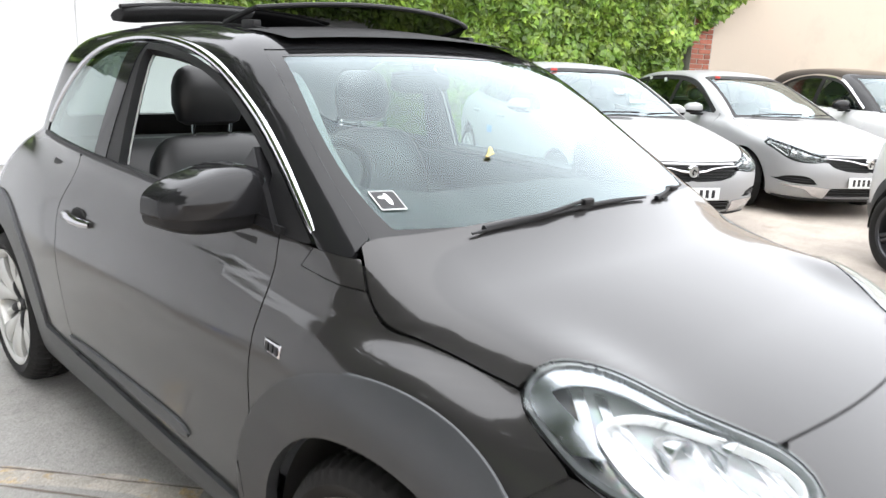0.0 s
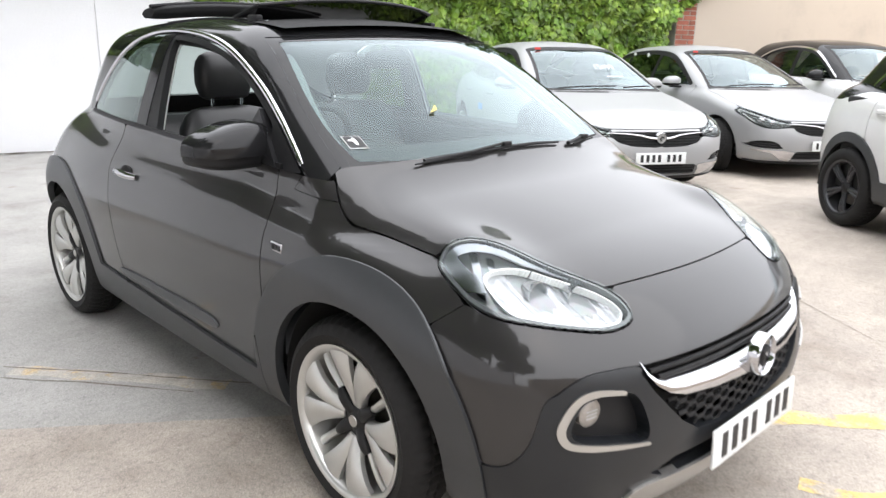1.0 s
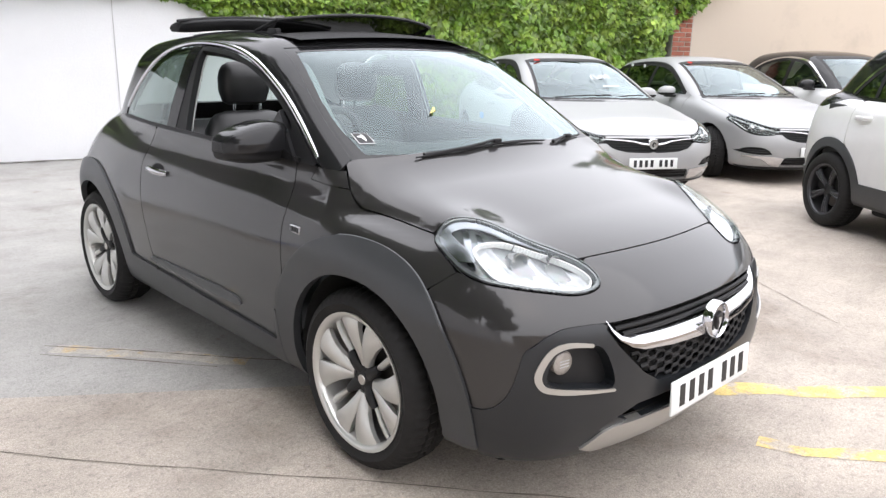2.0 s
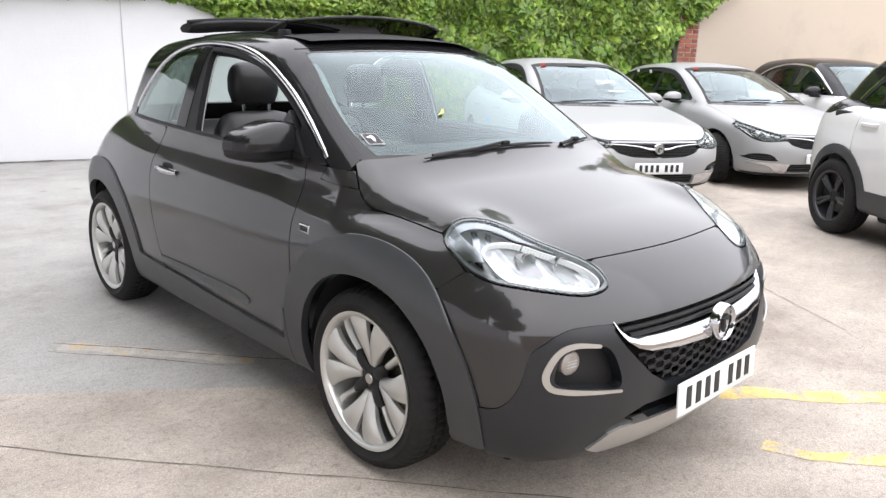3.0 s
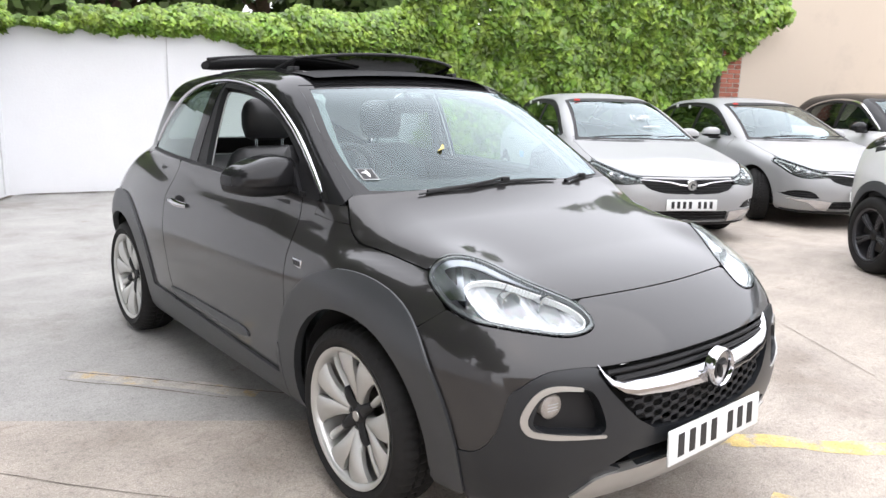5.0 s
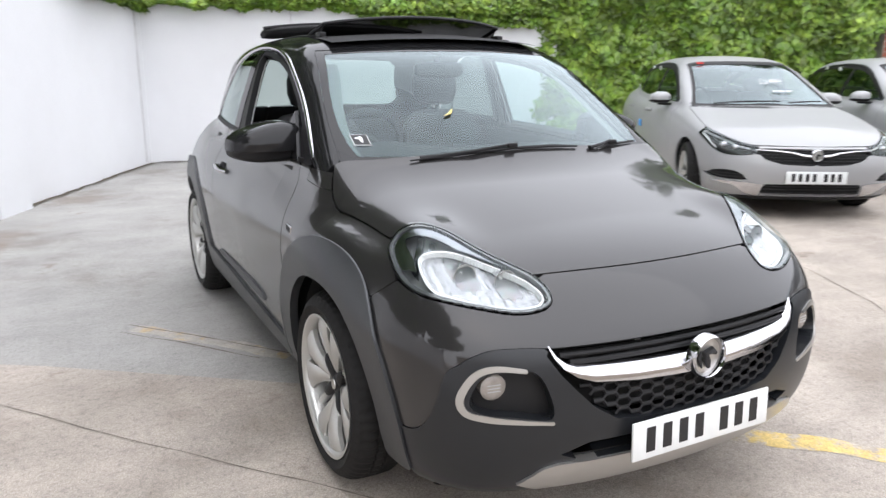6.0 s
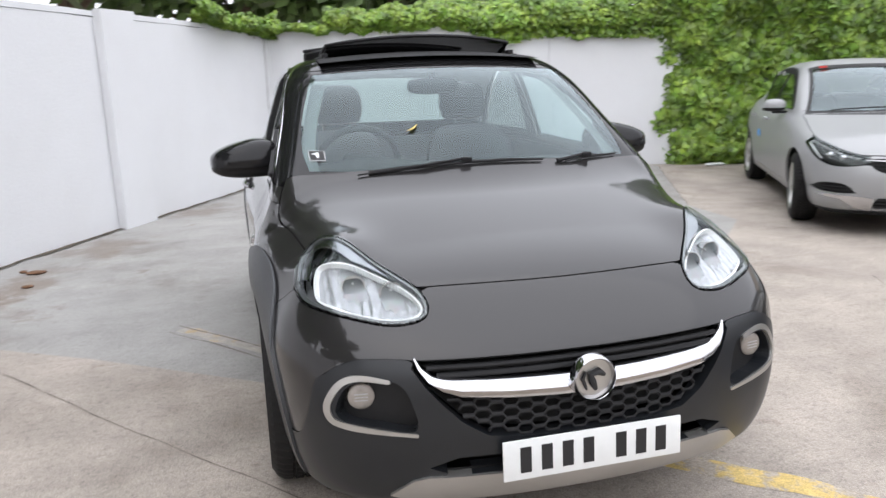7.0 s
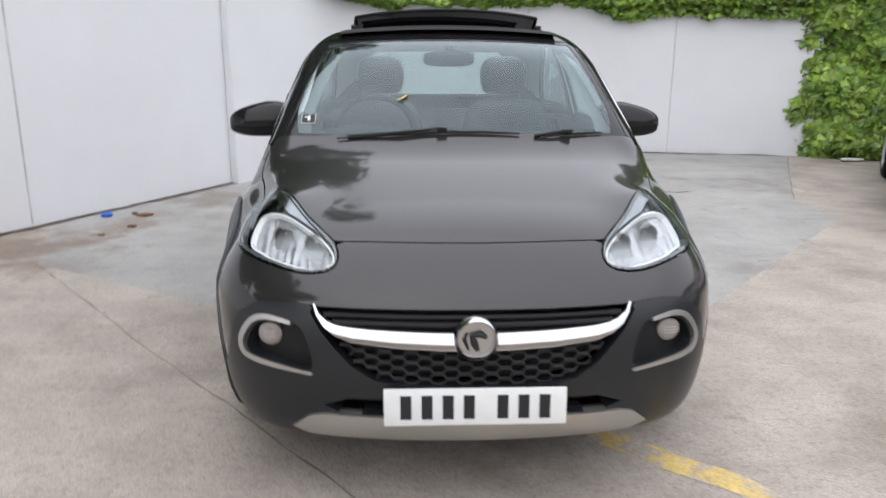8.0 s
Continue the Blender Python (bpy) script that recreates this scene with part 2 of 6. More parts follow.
class Shell:
    """The outer skin of a car as one smooth surface: rays from a spine meet the body's form; panels are cut out of it."""

    def __init__(self, form, y_front, y_rear, height, low=-32.0, steps=(110, 110, 50, 140), bias=1.0):
        nf, nm, nr, ne = steps
        az = np.concatenate([np.linspace(0, 90, nf, endpoint=False), np.full(nm, 90.0), np.linspace(90, 180, nr)])
        oy = np.concatenate([np.full(nf, y_front), np.linspace(y_front, y_rear, nm, endpoint=False), np.full(nr, y_rear)])
        el = np.radians(low + (90 - low) * np.linspace(0, 1, ne))
        az = np.radians(az)
        d = np.stack([np.sin(az)[:, None] * np.cos(el)[None], -np.cos(az)[:, None] * np.cos(el)[None], np.ones(len(az))[:, None] * np.sin(el)[None]], -1)
        o = np.zeros_like(d)
        o[..., 1], o[..., 2] = oy[:, None], height
        lo, hi = np.zeros(d.shape[:2]), np.full(d.shape[:2], 3.0)
        for _ in range(30):
            mid = (lo + hi) / 2
            p = o + d * mid[..., None]
            out = form(p[..., 0], p[..., 1], p[..., 2]) > 0
            hi, lo = np.where(out, mid, hi), np.where(out, lo, mid)
        p = o + d * ((lo + hi) / 2)[..., None]
        p[..., 0][d[..., 0] < 1e-9] = 0
        self.form, self.p = form, p
        e = 1e-3
        g = np.stack([form(*(np.moveaxis(p, -1, 0) + e * np.eye(3)[k][:, None, None])) - form(*(np.moveaxis(p, -1, 0) - e * np.eye(3)[k][:, None, None])) for k in range(3)], -1)
        self.n = g / (np.linalg.norm(g, axis=-1, keepdims=True) + 1e-9)
        self.n[..., 0][p[..., 0] == 0] = 0

    def grid(self, keep, side, refine):
        """The skin's points and normals of one side, finer round the part that is kept."""
        P, N = self.p * (side, 1, 1), self.n * (side, 1, 1)
        if refine < 2:
            return P, N
        G = keep(P[..., 0], P[..., 1], P[..., 2])
        i, j = np.nonzero(G > -0.04)
        if not len(i):
            return P[:2, :2], N[:2, :2]
        a, b, c, d = max(i.min() - 1, 0), min(i.max() + 2, G.shape[0]), max(j.min() - 1, 0), min(j.max() + 2, G.shape[1])
        out = []
        for A in (P[a:b, c:d], N[a:b, c:d]):
            for ax in (0, 1):
                n = A.shape[ax]
                t = np.linspace(0, n - 1, (n - 1) * refine + 1)
                k = np.minimum(t.astype(int), n - 2)
                w = (t - k).reshape([-1 if q == ax else 1 for q in range(3)])
                A = np.take(A, k, ax) * (1 - w) + np.take(A, k + 1, ax) * w
            out.append(A)
        out[1] /= np.linalg.norm(out[1], axis=-1, keepdims=True) + 1e-9
        return out

    def cut(self, keep, sides=(-1, 1), off=0.0, rim=0.0, refine=1):
        """Vertices, faces and normals of the skin where keep(x, y, z) > 0, moved out by off, its edges turned in by rim."""
        verts, norms, faces = [], [], []
        weld = {}
        for side in sides:
            P, N = self.grid(keep, side, refine)
            G = keep(P[..., 0], P[..., 1], P[..., 2])
            Pf, Nf, Gf = P.reshape(-1, 3), N.reshape(-1, 3), G.ravel()
            a, b = G.shape
            idx = np.arange(a * b).reshape(a, b)
            quads = np.stack([idx[:-1, :-1], idx[1:, :-1], idx[1:, 1:], idx[:-1, 1:]], -1).reshape(-1, 4)
            if side < 0:
                quads = quads[:, ::-1]
            ins = Gf[quads] > 0
            some = ins.any(1)
            cache = {}

            def vert(key, pos, nor):
                if key in cache:
                    return cache[key]
                q = pos + nor * off
                w = (round(q[0], 5), round(q[1], 5), round(q[2], 5))
                if w in weld:
                    cache[key] = weld[w]
                    return weld[w]
                verts.append(q)
                norms.append(nor)
                cache[key] = weld[w] = len(verts) - 1
                return len(verts) - 1

            for quad, flags in zip(quads[some], ins[some]):
                poly = []
                for k in range(4):
                    i, j = int(quad[k]), int(quad[(k + 1) % 4])
                    if flags[k]:
                        poly.append(vert(i, Pf[i], Nf[i]))
                    if flags[k] != flags[(k + 1) % 4]:
                        i, j = min(i, j), max(i, j)
                        t = Gf[i] / (Gf[i] - Gf[j])
                        nor = Nf[i] * (1 - t) + Nf[j] * t
                        poly.append(vert((i, j), Pf[i] * (1 - t) + Pf[j] * t, nor / np.linalg.norm(nor)))
                poly = [v for k, v in enumerate(poly) if v != poly[k - 1]]
                if len(poly) > 2:
                    faces.append(poly)
        if rim:
            edges = {}
            for f in faces:
                for k in range(len(f)):
                    e = (f[k], f[(k + 1) % len(f)])
                    if (e[1], e[0]) in edges:
                        del edges[(e[1], e[0])]
                    else:
                        edges[e] = 1
            for a, b in edges:
                dirn = verts[b] - verts[a]
                face_n = np.cross(dirn, norms[a])
                face_n = face_n / (np.linalg.norm(face_n) + 1e-9)
                ids = []
                for v, deep in ((a, 0), (b, 0), (b, rim), (a, rim)):
                    verts.append(verts[v] - norms[v] * deep)
                    norms.append(face_n)
                    ids.append(len(verts) - 1)
                faces.append([ids[1], ids[0], ids[3], ids[2]])
        return verts, faces, norms

    def panel(self, name, keep, mat, parent, label="", sides=(-1, 1), off=0.0, rim=0.012, refine=1):
        v, f, n = self.cut(keep, sides, off, rim, refine)
        if len(f) < 1:
            return None
        return put(name, mesh_of(name, v, f, mat, n), parent, label)

    def front_y(self, x, z, lo=-1.6, hi=0.4):
        """How far forward the skin lies at x, z."""
        for _ in range(40):
            mid = (lo + hi) / 2
            if self.form(np.array([x]), np.array([mid]), np.array([z]))[0] > 0:
                lo = mid
            else:
                hi = mid
        return lo

    def side_x(self, y, z, lo=0.1, hi=1.4):
        for _ in range(40):
            mid = (lo + hi) / 2
            if self.form(np.array([mid]), np.array([y]), np.array([z]))[0] > 0:
                hi = mid
            else:
                lo = mid
        return lo


def along(path, u, v):
    """Distance to an open 2D line."""
    path = np.asarray(path, float)
    best = np.full(np.shape(u), 1e9)
    for (x0, y0), (x1, y1) in zip(path, path[1:]):
        ex, ey = x1 - x0, y1 - y0
        t = np.clip(((u - x0) * ex + (v - y0) * ey) / (ex * ex + ey * ey + 1e-12), 0, 1)
        best = np.minimum(best, np.hypot(u - x0 - t * ex, v - y0 - t * ey))
    return best


def least(*g):
    out = g[0]
    for k in g[1:]:
        out = np.minimum(out, k)
    return out


M_PAINT = material("grey_metallic_paint", (0.0245, 0.0234, 0.0236), rough=0.34, metal=0.2, coat=1.0, spec=0.1, vary=0.08, scale=900, rough_vary=0.03, coat_rough=0.055)
M_BLACK = material("black_gloss_paint", (0.013, 0.013, 0.014), rough=0.08, spec=0.3, vary=0.05, scale=20)
M_CLAD = material("grey_plastic_cladding", (0.034, 0.036, 0.039), rough=0.38, spec=0.5, vary=0.08, scale=14, bump=0.05, bump_scale=700)
M_LOWER = material("satin_dark_bumper_plastic", (0.0125, 0.014, 0.0165), rough=0.32, spec=0.45, vary=0.08, scale=14)
# light grey of the door moulding; on the arch lip it paints a highlight
M_CLADLIGHT = material("moulding_grey_and_lip_highlight", (0.075, 0.079, 0.084), rough=0.5, spec=0.4, vary=0.1, scale=14, bump=0.05, bump_scale=700)
M_PILLAR = material("grey_pillar_lining", (0.17, 0.18, 0.178), rough=0.8, vary=0.06, scale=30)
M_DARK = material("black_plastic", (0.010, 0.010, 0.011), rough=0.5, spec=0.3, vary=0.1, scale=20, bump=0.05, bump_scale=500)
M_VOID = material("dark_underside", (0.006, 0.006, 0.006), rough=0.9, vary=0.2)
M_CHROME = material("chrome", (0.58, 0.58, 0.6), rough=0.1, metal=1.0, vary=0.02)
M_SATIN = material("satin_silver", (0.5, 0.49, 0.47), rough=0.3, metal=0.85, vary=0.04)
M_ALLOY = material("silver_alloy", (0.52, 0.52, 0.5), rough=0.28, metal=0.6, coat=0.4, vary=0.06, scale=12)
M_TYRE = material("tyre_rubber", (0.011, 0.0105, 0.0105), rough=0.75, spec=0.3, vary=0.25, scale=14, bump=0.15, bump_scale=160)
M_CANVAS = material("black_canvas", (0.012, 0.012, 0.013), rough=0.9, vary=0.15, scale=30, bump=0.2, bump_scale=800)
M_SEAT = material("black_leather", (0.013, 0.013, 0.014), rough=0.42, vary=0.15, scale=14, bump=0.015, bump_scale=300)
M_TRIM = material("dark_cabin_plastic", (0.014, 0.0145, 0.015), rough=0.65, vary=0.1, scale=20, bump=0.01, bump_scale=300)
M_LINER = material("pale_grey_lining", (0.36, 0.37, 0.365), rough=0.85, vary=0.06, scale=30)
M_GLASS = glass_material("windscreen_glass", (0.70, 0.82, 0.81), base=0.012, sheen=(0.88, 1.0, 1.03), power=2.95)
M_QUARTER = glass_material("quarter_glass", (0.26, 0.30, 0.29), base=0.06)
M_REARGLASS = glass_material("rear_glass", (0.52, 0.6, 0.57), base=0.05)
M_TINT = glass_material("tinted_glass", (0.13, 0.14, 0.14), base=0.07)
M_LENS = glass_material("clear_lens", (0.93, 0.95, 0.95), base=0.03, power=6.0)
M_SILVER = material("silver_metallic_paint", (0.335, 0.34, 0.345), rough=0.5, metal=0.12, coat=0.4, vary=0.04, scale=600)
M_WHITE = material("white_car_paint", (0.66, 0.66, 0.66), rough=0.3, coat=1.0, vary=0.02, scale=10)
M_PLATE = material("white_plate", (0.72, 0.74, 0.74), rough=0.35, coat=0.3, vary=0.04, scale=25)
M_INK = material("black_ink", (0.012, 0.012, 0.014), rough=0.5, vary=0.05)
M_WALL = material("white_wall_paint", (0.70, 0.708, 0.725), rough=0.7, vary=0.035, scale=0.9, second=(0.62, 0.62, 0.61), second_scale=1.1, second_amount=0.2, bump=0.25, bump_scale=38)
M_RENDER = material("tan_render", (0.53, 0.455, 0.375), rough=0.9, vary=0.1, scale=0.9, second=(0.44, 0.375, 0.305), second_scale=0.9, second_amount=0.6, bump=0.12, bump_scale=30, stain=((0.36, 0.31, 0.26), 0.5, 0.4))
M_CONC = material("worn_concrete", (0.42, 0.371, 0.319), rough=0.85, vary=0.2, scale=2.4, second=(0.34, 0.30, 0.265), second_scale=0.8, second_amount=0.8, bump=0.7, bump_scale=75, speck=0.17, streak=0.05, stain=((0.22, 0.18, 0.145), 0.85, 0.55), chips=0.3, spills=((-3.0, 2.4, 1.1, 0.8), (-2.35, 3.2, 0.6, 0.65), (-2.1, 4.3, 0.7, 0.55), (-1.4, 5.9, 0.7, 0.5)))
M_LEAF = material("ivy_leaf", (0.115, 0.215, 0.026), rough=0.38, vary=0.35, scale=1.6, second=(0.31, 0.41, 0.06), second_scale=5.0, second_amount=0.7, island=0.5)
M_LENSEDGE = material("pale_lens_edge", (0.1, 0.105, 0.11), rough=0.2, coat=1.0, vary=0.1, scale=30)
M_REFLECT = material("faceted_reflector", (0.52, 0.52, 0.54), rough=0.05, metal=1.0, vary=0.05, bump=1.0, bump_scale=55)
M_GUIDE = material("white_light_guide", (0.85, 0.86, 0.86), rough=0.2, coat=1.0, vary=0.02)
M_FOG = material("frosted_fog_lens", (0.3, 0.27, 0.245), rough=0.2, coat=1.0, vary=0.15, scale=60, bump=0.4, bump_scale=150)
M_IRID = material("iridescent_lamp_metal", (0.30, 0.31, 0.33), rough=0.2, metal=1.0, vary=0.2, scale=18, film=430.0)
M_LAMPDARK = material("smoked_lamp_plastic", (0.22, 0.225, 0.235), rough=0.12, coat=1.0, vary=0.2, scale=20, film=430.0)
M_DARKRIM = material("dark_grey_alloy", (0.05, 0.05, 0.055), rough=0.28, metal=0.5, vary=0.1, scale=20)
M_BRAKE = material("brake_steel", (0.12, 0.11, 0.1), rough=0.45, metal=0.8, vary=0.2, scale=30)
M_NET = glass_material("deflector_net", (0.10, 0.10, 0.10), base=0.3, rough=0.6, sheen=(0.02, 0.02, 0.02))
M_TAG = material("yellow_paper", (0.75, 0.62, 0.2), rough=0.7)
# near-black green: the shade between the ivy leaves as a base colour
M_IVYSHADE = material("deep_ivy_shade", (0.02, 0.035, 0.01), rough=0.9, vary=0.4, scale=6)
M_PATCH = material("grey_concrete_patch", (0.36, 0.352, 0.333), rough=0.8, vary=0.14, scale=2.2, second=(0.26, 0.25, 0.235), second_scale=0.9, second_amount=0.7, bump=0.5, bump_scale=75, speck=0.14, streak=0.04, stain=((0.2, 0.175, 0.145), 0.9, 0.5), chips=0.2, spills=((-3.0, 2.4, 1.1, 0.8), (-2.35, 3.2, 0.6, 0.65), (-2.1, 4.3, 0.7, 0.55), (-1.4, 5.9, 0.7, 0.5)))
M_CRACK = material("dark_crack", (0.17, 0.145, 0.122), rough=0.95, vary=0.4, scale=12)
M_BRICK = material("red_brick", (0.32, 0.11, 0.07), rough=0.85, vary=0.25, scale=10, random_amount=0.25, bump=0.3, bump_scale=90)
M_MORTAR = material("mortar", (0.4, 0.37, 0.33), rough=0.95, vary=0.15, scale=20)
M_BARK = material("bark", (0.09, 0.065, 0.045), rough=0.95, vary=0.3, scale=14, bump=0.6, bump_scale=30)
M_BLUE = material("blue_plastic", (0.03, 0.12, 0.55), rough=0.4)
M_TAPE = material("light_blue_tape", (0.06, 0.32, 0.75), rough=0.5)
M_RED = material("red_sticker", (0.6, 0.05, 0.04), rough=0.5)
M_MARKER = material("white_screen_writing", (0.85, 0.88, 0.88), rough=0.6)
M_RUST = material("rusty_scrap", (0.17, 0.09, 0.05), rough=0.9, vary=0.35, scale=20)


def worn_paint(name, color, under, amount=1.0, span=(0.42, 0.68)):
    """Road paint that has worn away in patches down to the ground colour."""
    m = material(name, color, rough=0.8, vary=0.2, scale=12, second=under, second_scale=9.0, second_amount=amount, bump=0.4, bump_scale=70, speck=0.2, chips=0.16, span=span)
    return m


M_FADED = worn_paint("faded_line", (0.43, 0.40, 0.355), (0.55, 0.38, 0.15), 0.65, (0.53, 0.62))
M_YELLOW = worn_paint("worn_yellow_paint", (0.62, 0.46, 0.17), (0.42, 0.37, 0.32), 0.95, (0.46, 0.56))
M_JOINT = material("grey_joint", (0.5, 0.5, 0.5), rough=0.9, vary=0.3, scale=6)
M_DIRT = material("dark_soil", (0.12, 0.1, 0.075), rough=0.95, vary=0.4, scale=20)
M_TREE = material("tree_leaf", (0.075, 0.125, 0.03), rough=0.6, vary=0.4, scale=0.9, island=0.4)


# ---- setting: ground, walls ----
H_DIR = Vector((0.485, 0.875, 0)).normalized()     # from the parked row's noses to their tails
L_DIR = Vector((0.875, -0.485, 0)).normalized()    # along the ivy wall
CORNER = Vector((-0.40, 8.35, 0))
IVY_0 = Vector((4.95, 7.3, 0))
BRICK = IVY_0 + L_DIR * 5.1
WL = Vector((0.463, 0.886, 0)).normalized()
WB = (IVY_0 - CORNER).normalized()


def slab(name, a, b, height, thick, mat, label, z0=0.0, uneven=0.008, kind="structure"):
    """A straight wall whose face runs from a to b on the ground; its body lies behind the face."""
    a, b = Vector(a), Vector(b)
    d = (b - a).normalized()
    nrm = Vector((-d.y, d.x, 0))
    bm = bmesh.new()
    n = max(2, int((b - a).length / 0.3))
    cols = []
    for i in range(n + 1):
        p = a.lerp(b, i / n)
        w = uneven * noise.noise(p * 0.9) if 0 < i < n else 0
        h = height + uneven * 2 * noise.noise(p * 2.1 + Vector((7, 0, 0)))
        cols.append([bm.verts.new(p + nrm * (w if k < 2 else thick) + Vector((0, 0, z0 if k in (0, 3) else h))) for k in range(4)])
    for q, w in zip(cols, cols[1:]):
        for k in range(4):
            bm.faces.new((q[k], q[(k + 1) % 4], w[(k + 1) % 4], w[k]))
    bm.faces.new(cols[0])
    bm.faces.new(cols[-1][::-1])
    ob = part(name, bm, mat, None, label, smooth=False)
    return tagged(ob, kind=kind, category="wall")


bm = bmesh.new()
bmesh.ops.create_grid(bm, x_segments=8, y_segments=8, size=400)
ground = tagged(part("ground", bm, M_CONC, None, "worn tan concrete yard with stains and cracks"), kind="structure", category="ground")


def sheet(name, pts, mat, label, z, parent=None):
    bm = bmesh.new()
    bm.faces.new([bm.verts.new((x, y, z)) for x, y in pts])
    return tagged(part(name, bm, mat, parent, label, smooth=False), kind="structure", category="ground")


def ragged(path, width, jitter, seed, step=0.06):
    """An uneven strip along a line, as a closed outline."""
    path = [Vector((*p, 0)) for p in path]
    left, right = [], []
    for a, b in zip(path, path[1:]):
        n = max(1, int((b - a).length / step))
        d = (b - a).normalized()
        for i in range(n):
            p = a.lerp(b, i / n)
            w = width / 2 + jitter * noise.noise(p * 9 + Vector((seed, 0, 0)))
            c = Vector((-d.y, d.x, 0)) * jitter * 2.2 * noise.noise(p * 4 + Vector((0, seed, 0)))
            nv = Vector((-d.y, d.x, 0))
            left.append(p + c + nv * w)
            right.append(p + c - nv * w)
    return [(p.x, p.y) for p in left + right[::-1]]


patch = [(-2.6, 2.0), (-2.03, 1.64), (-1.69, 1.43), (-0.8, 0.79), (0.2, 0.1), (1.0, 0.62), (1.44, 1.04), (2.5, 2.2), (3.46, 3.27), (3.49, 4.1), (4.2, 5.6), (4.93, 7.1), (4.9, 7.35), (-0.4, 8.38), (-1.8, 5.8), (-3.1, 3.3)]
sheet("concrete_patch", patch, M_PATCH, "greyer smooth concrete patch in the yard", 0.0008)
for k, (path, w) in enumerate(([[(-2.9, 2.35), (-1.89, 1.13), (-1.55, 0.70), (-1.27, 0.37), (-0.91, -0.04), (-0.42, -0.63), (0.1, -1.27)], 0.0055], [[(-1.29, 1.83), (-1.05, 1.57), (-0.7, 1.14), (-0.4, 0.8)], 0.009], [[(-1.34, 1.73), (-1.1, 1.47), (-0.75, 1.03)], 0.008],
                                [[(3.49, 4.1), (4.2, 5.6), (4.93, 7.1)], 0.008], 
                                [[(2.35, 4.60), (2.5, 4.55), (2.7, 4.60)], 0.06], [[(2.0, -0.6), (2.6, 0.3), (3.1, 1.4)], 0.005])):
    sheet("crack", ragged(path, w, max(w * 0.55, 0.004), k * 3.1), M_CRACK, "narrow dark crack in the concrete", 0.0022 + 0.0003 * k)
for k, (path, w) in enumerate(([[(-1.27, 1.77), (-0.98, 1.43), (-0.62, 1.02)], 0.085], [[(0.46, -0.27), (0.9, -0.7), (1.4, -1.18), (2.0, -1.75)], 0.115], [[(0.40, -0.86), (0.44, -1.0), (0.62, -1.21), (1.2, -1.8)], 0.085])):
    sheet("yellow_bay_line", ragged(path, w, 0.018, 11 + k * 1.7, 0.04), M_FADED if k == 0 else M_YELLOW, "worn yellow painted bay line", 0.0013 + 0.0003 * k)

# left wall: painted blockwork with a pier, joints and a coping
PIER_A, PIER_B = CORNER - WL * 3.62, CORNER - WL * 3.12
wall_left = slab("wall_left", CORNER - WL * 14, CORNER, 1.98, 0.22, M_WALL, "white painted yard wall with a pier and joints")
RIGHT = Vector((WL.y, -WL.x, 0))
slab("wall_pier", PIER_A + RIGHT * 0.09, PIER_B + RIGHT * 0.09, 2.05, 0.085, M_WALL, "white painted pier on the yard wall", uneven=0.004)
slab("wall_coping", CORNER - WL * 14 + RIGHT * 0.006, CORNER + RIGHT * 0.006, 2.035, 0.26, M_WALL, "white painted coping on the yard wall", z0=1.985)
for d, w in ((3.10, 0.008), (5.95, 0.008), (8.6, 0.008), (0.16, 0.012)):
    a = CORNER - WL * d
    slab("wall_joint", a + RIGHT * 0.010, a + WL * w + RIGHT * 0.010, 1.93, 0.012, M_JOINT, "dark vertical joint in the white wall", z0=0.03, uneven=0.002)
foot = CORNER - WL * 9.0
sheet("wall_foot_dirt", ragged([(foot.x + RIGHT.x * 0.03, foot.y + RIGHT.y * 0.03), (CORNER.x + RIGHT.x * 0.03, CORNER.y + RIGHT.y * 0.03)], 0.05, 0.02, 4.0, 0.08), M_DIRT, "dark soil along the wall foot", 0.012)
sheet("wall_foot_dirt", ragged([(CORNER.x + 0.1, CORNER.y - 0.05), (IVY_0.x, IVY_0.y - 0.03)], 0.05, 0.03, 9.0, 0.08), M_DIRT, "dark soil along the back wall foot", 0.0125)
slab("wall_back", CORNER - WB * 0.05, IVY_0 + WB * 0.35, 2.04, 0.22, M_WALL, "white painted back wall below the ivy")
for d, w in ((1.9, 0.008), (3.9, 0.008)):
    a = CORNER + WB * d - Vector((-WB.y, WB.x, 0)) * 0.010
    slab("wall_joint", a, a + WB * w, 1.98, 0.012, M_JOINT, "fine vertical joint in the white wall", z0=0.03, uneven=0.002)
# backing wall in that dark green, so gaps in the ivy look shaded
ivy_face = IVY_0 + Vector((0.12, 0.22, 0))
slab("wall_ivy", ivy_face, BRICK + Vector((0.12, 0.22, 0)), 2.35, 0.22, M_IVYSHADE, "boundary wall hidden by ivy, shade of the leaf gaps in its colour")

# brick pier and the rendered building
n_dir = Vector((-L_DIR.y, L_DIR.x, 0))
slab("brick_pier_core", BRICK, BRICK + L_DIR * 0.36, 3.4, 0.4, M_MORTAR, "mortar core of the red brick pier")
pier = [o for o in bpy.data.objects if o.name == "brick_pier_core"][0]
bm = bmesh.new()
box(bm, (-0.106, -0.006, -0.031), (0.106, 0.02, 0.031), 0.003)
brick_me = bpy.data.meshes.new("brick")
bm.to_mesh(brick_me)
bm.free()
brick_me.materials.append(M_BRICK)
bm = bmesh.new()
box(bm, (-0.05, -0.006, -0.031), (0.05, 0.02, 0.031), 0.003)
half_me = bpy.data.meshes.new("half_brick")
bm.to_mesh(half_me)
bm.free()
half_me.materials.append(M_BRICK)
ang = math.degrees(math.atan2(L_DIR.y, L_DIR.x))
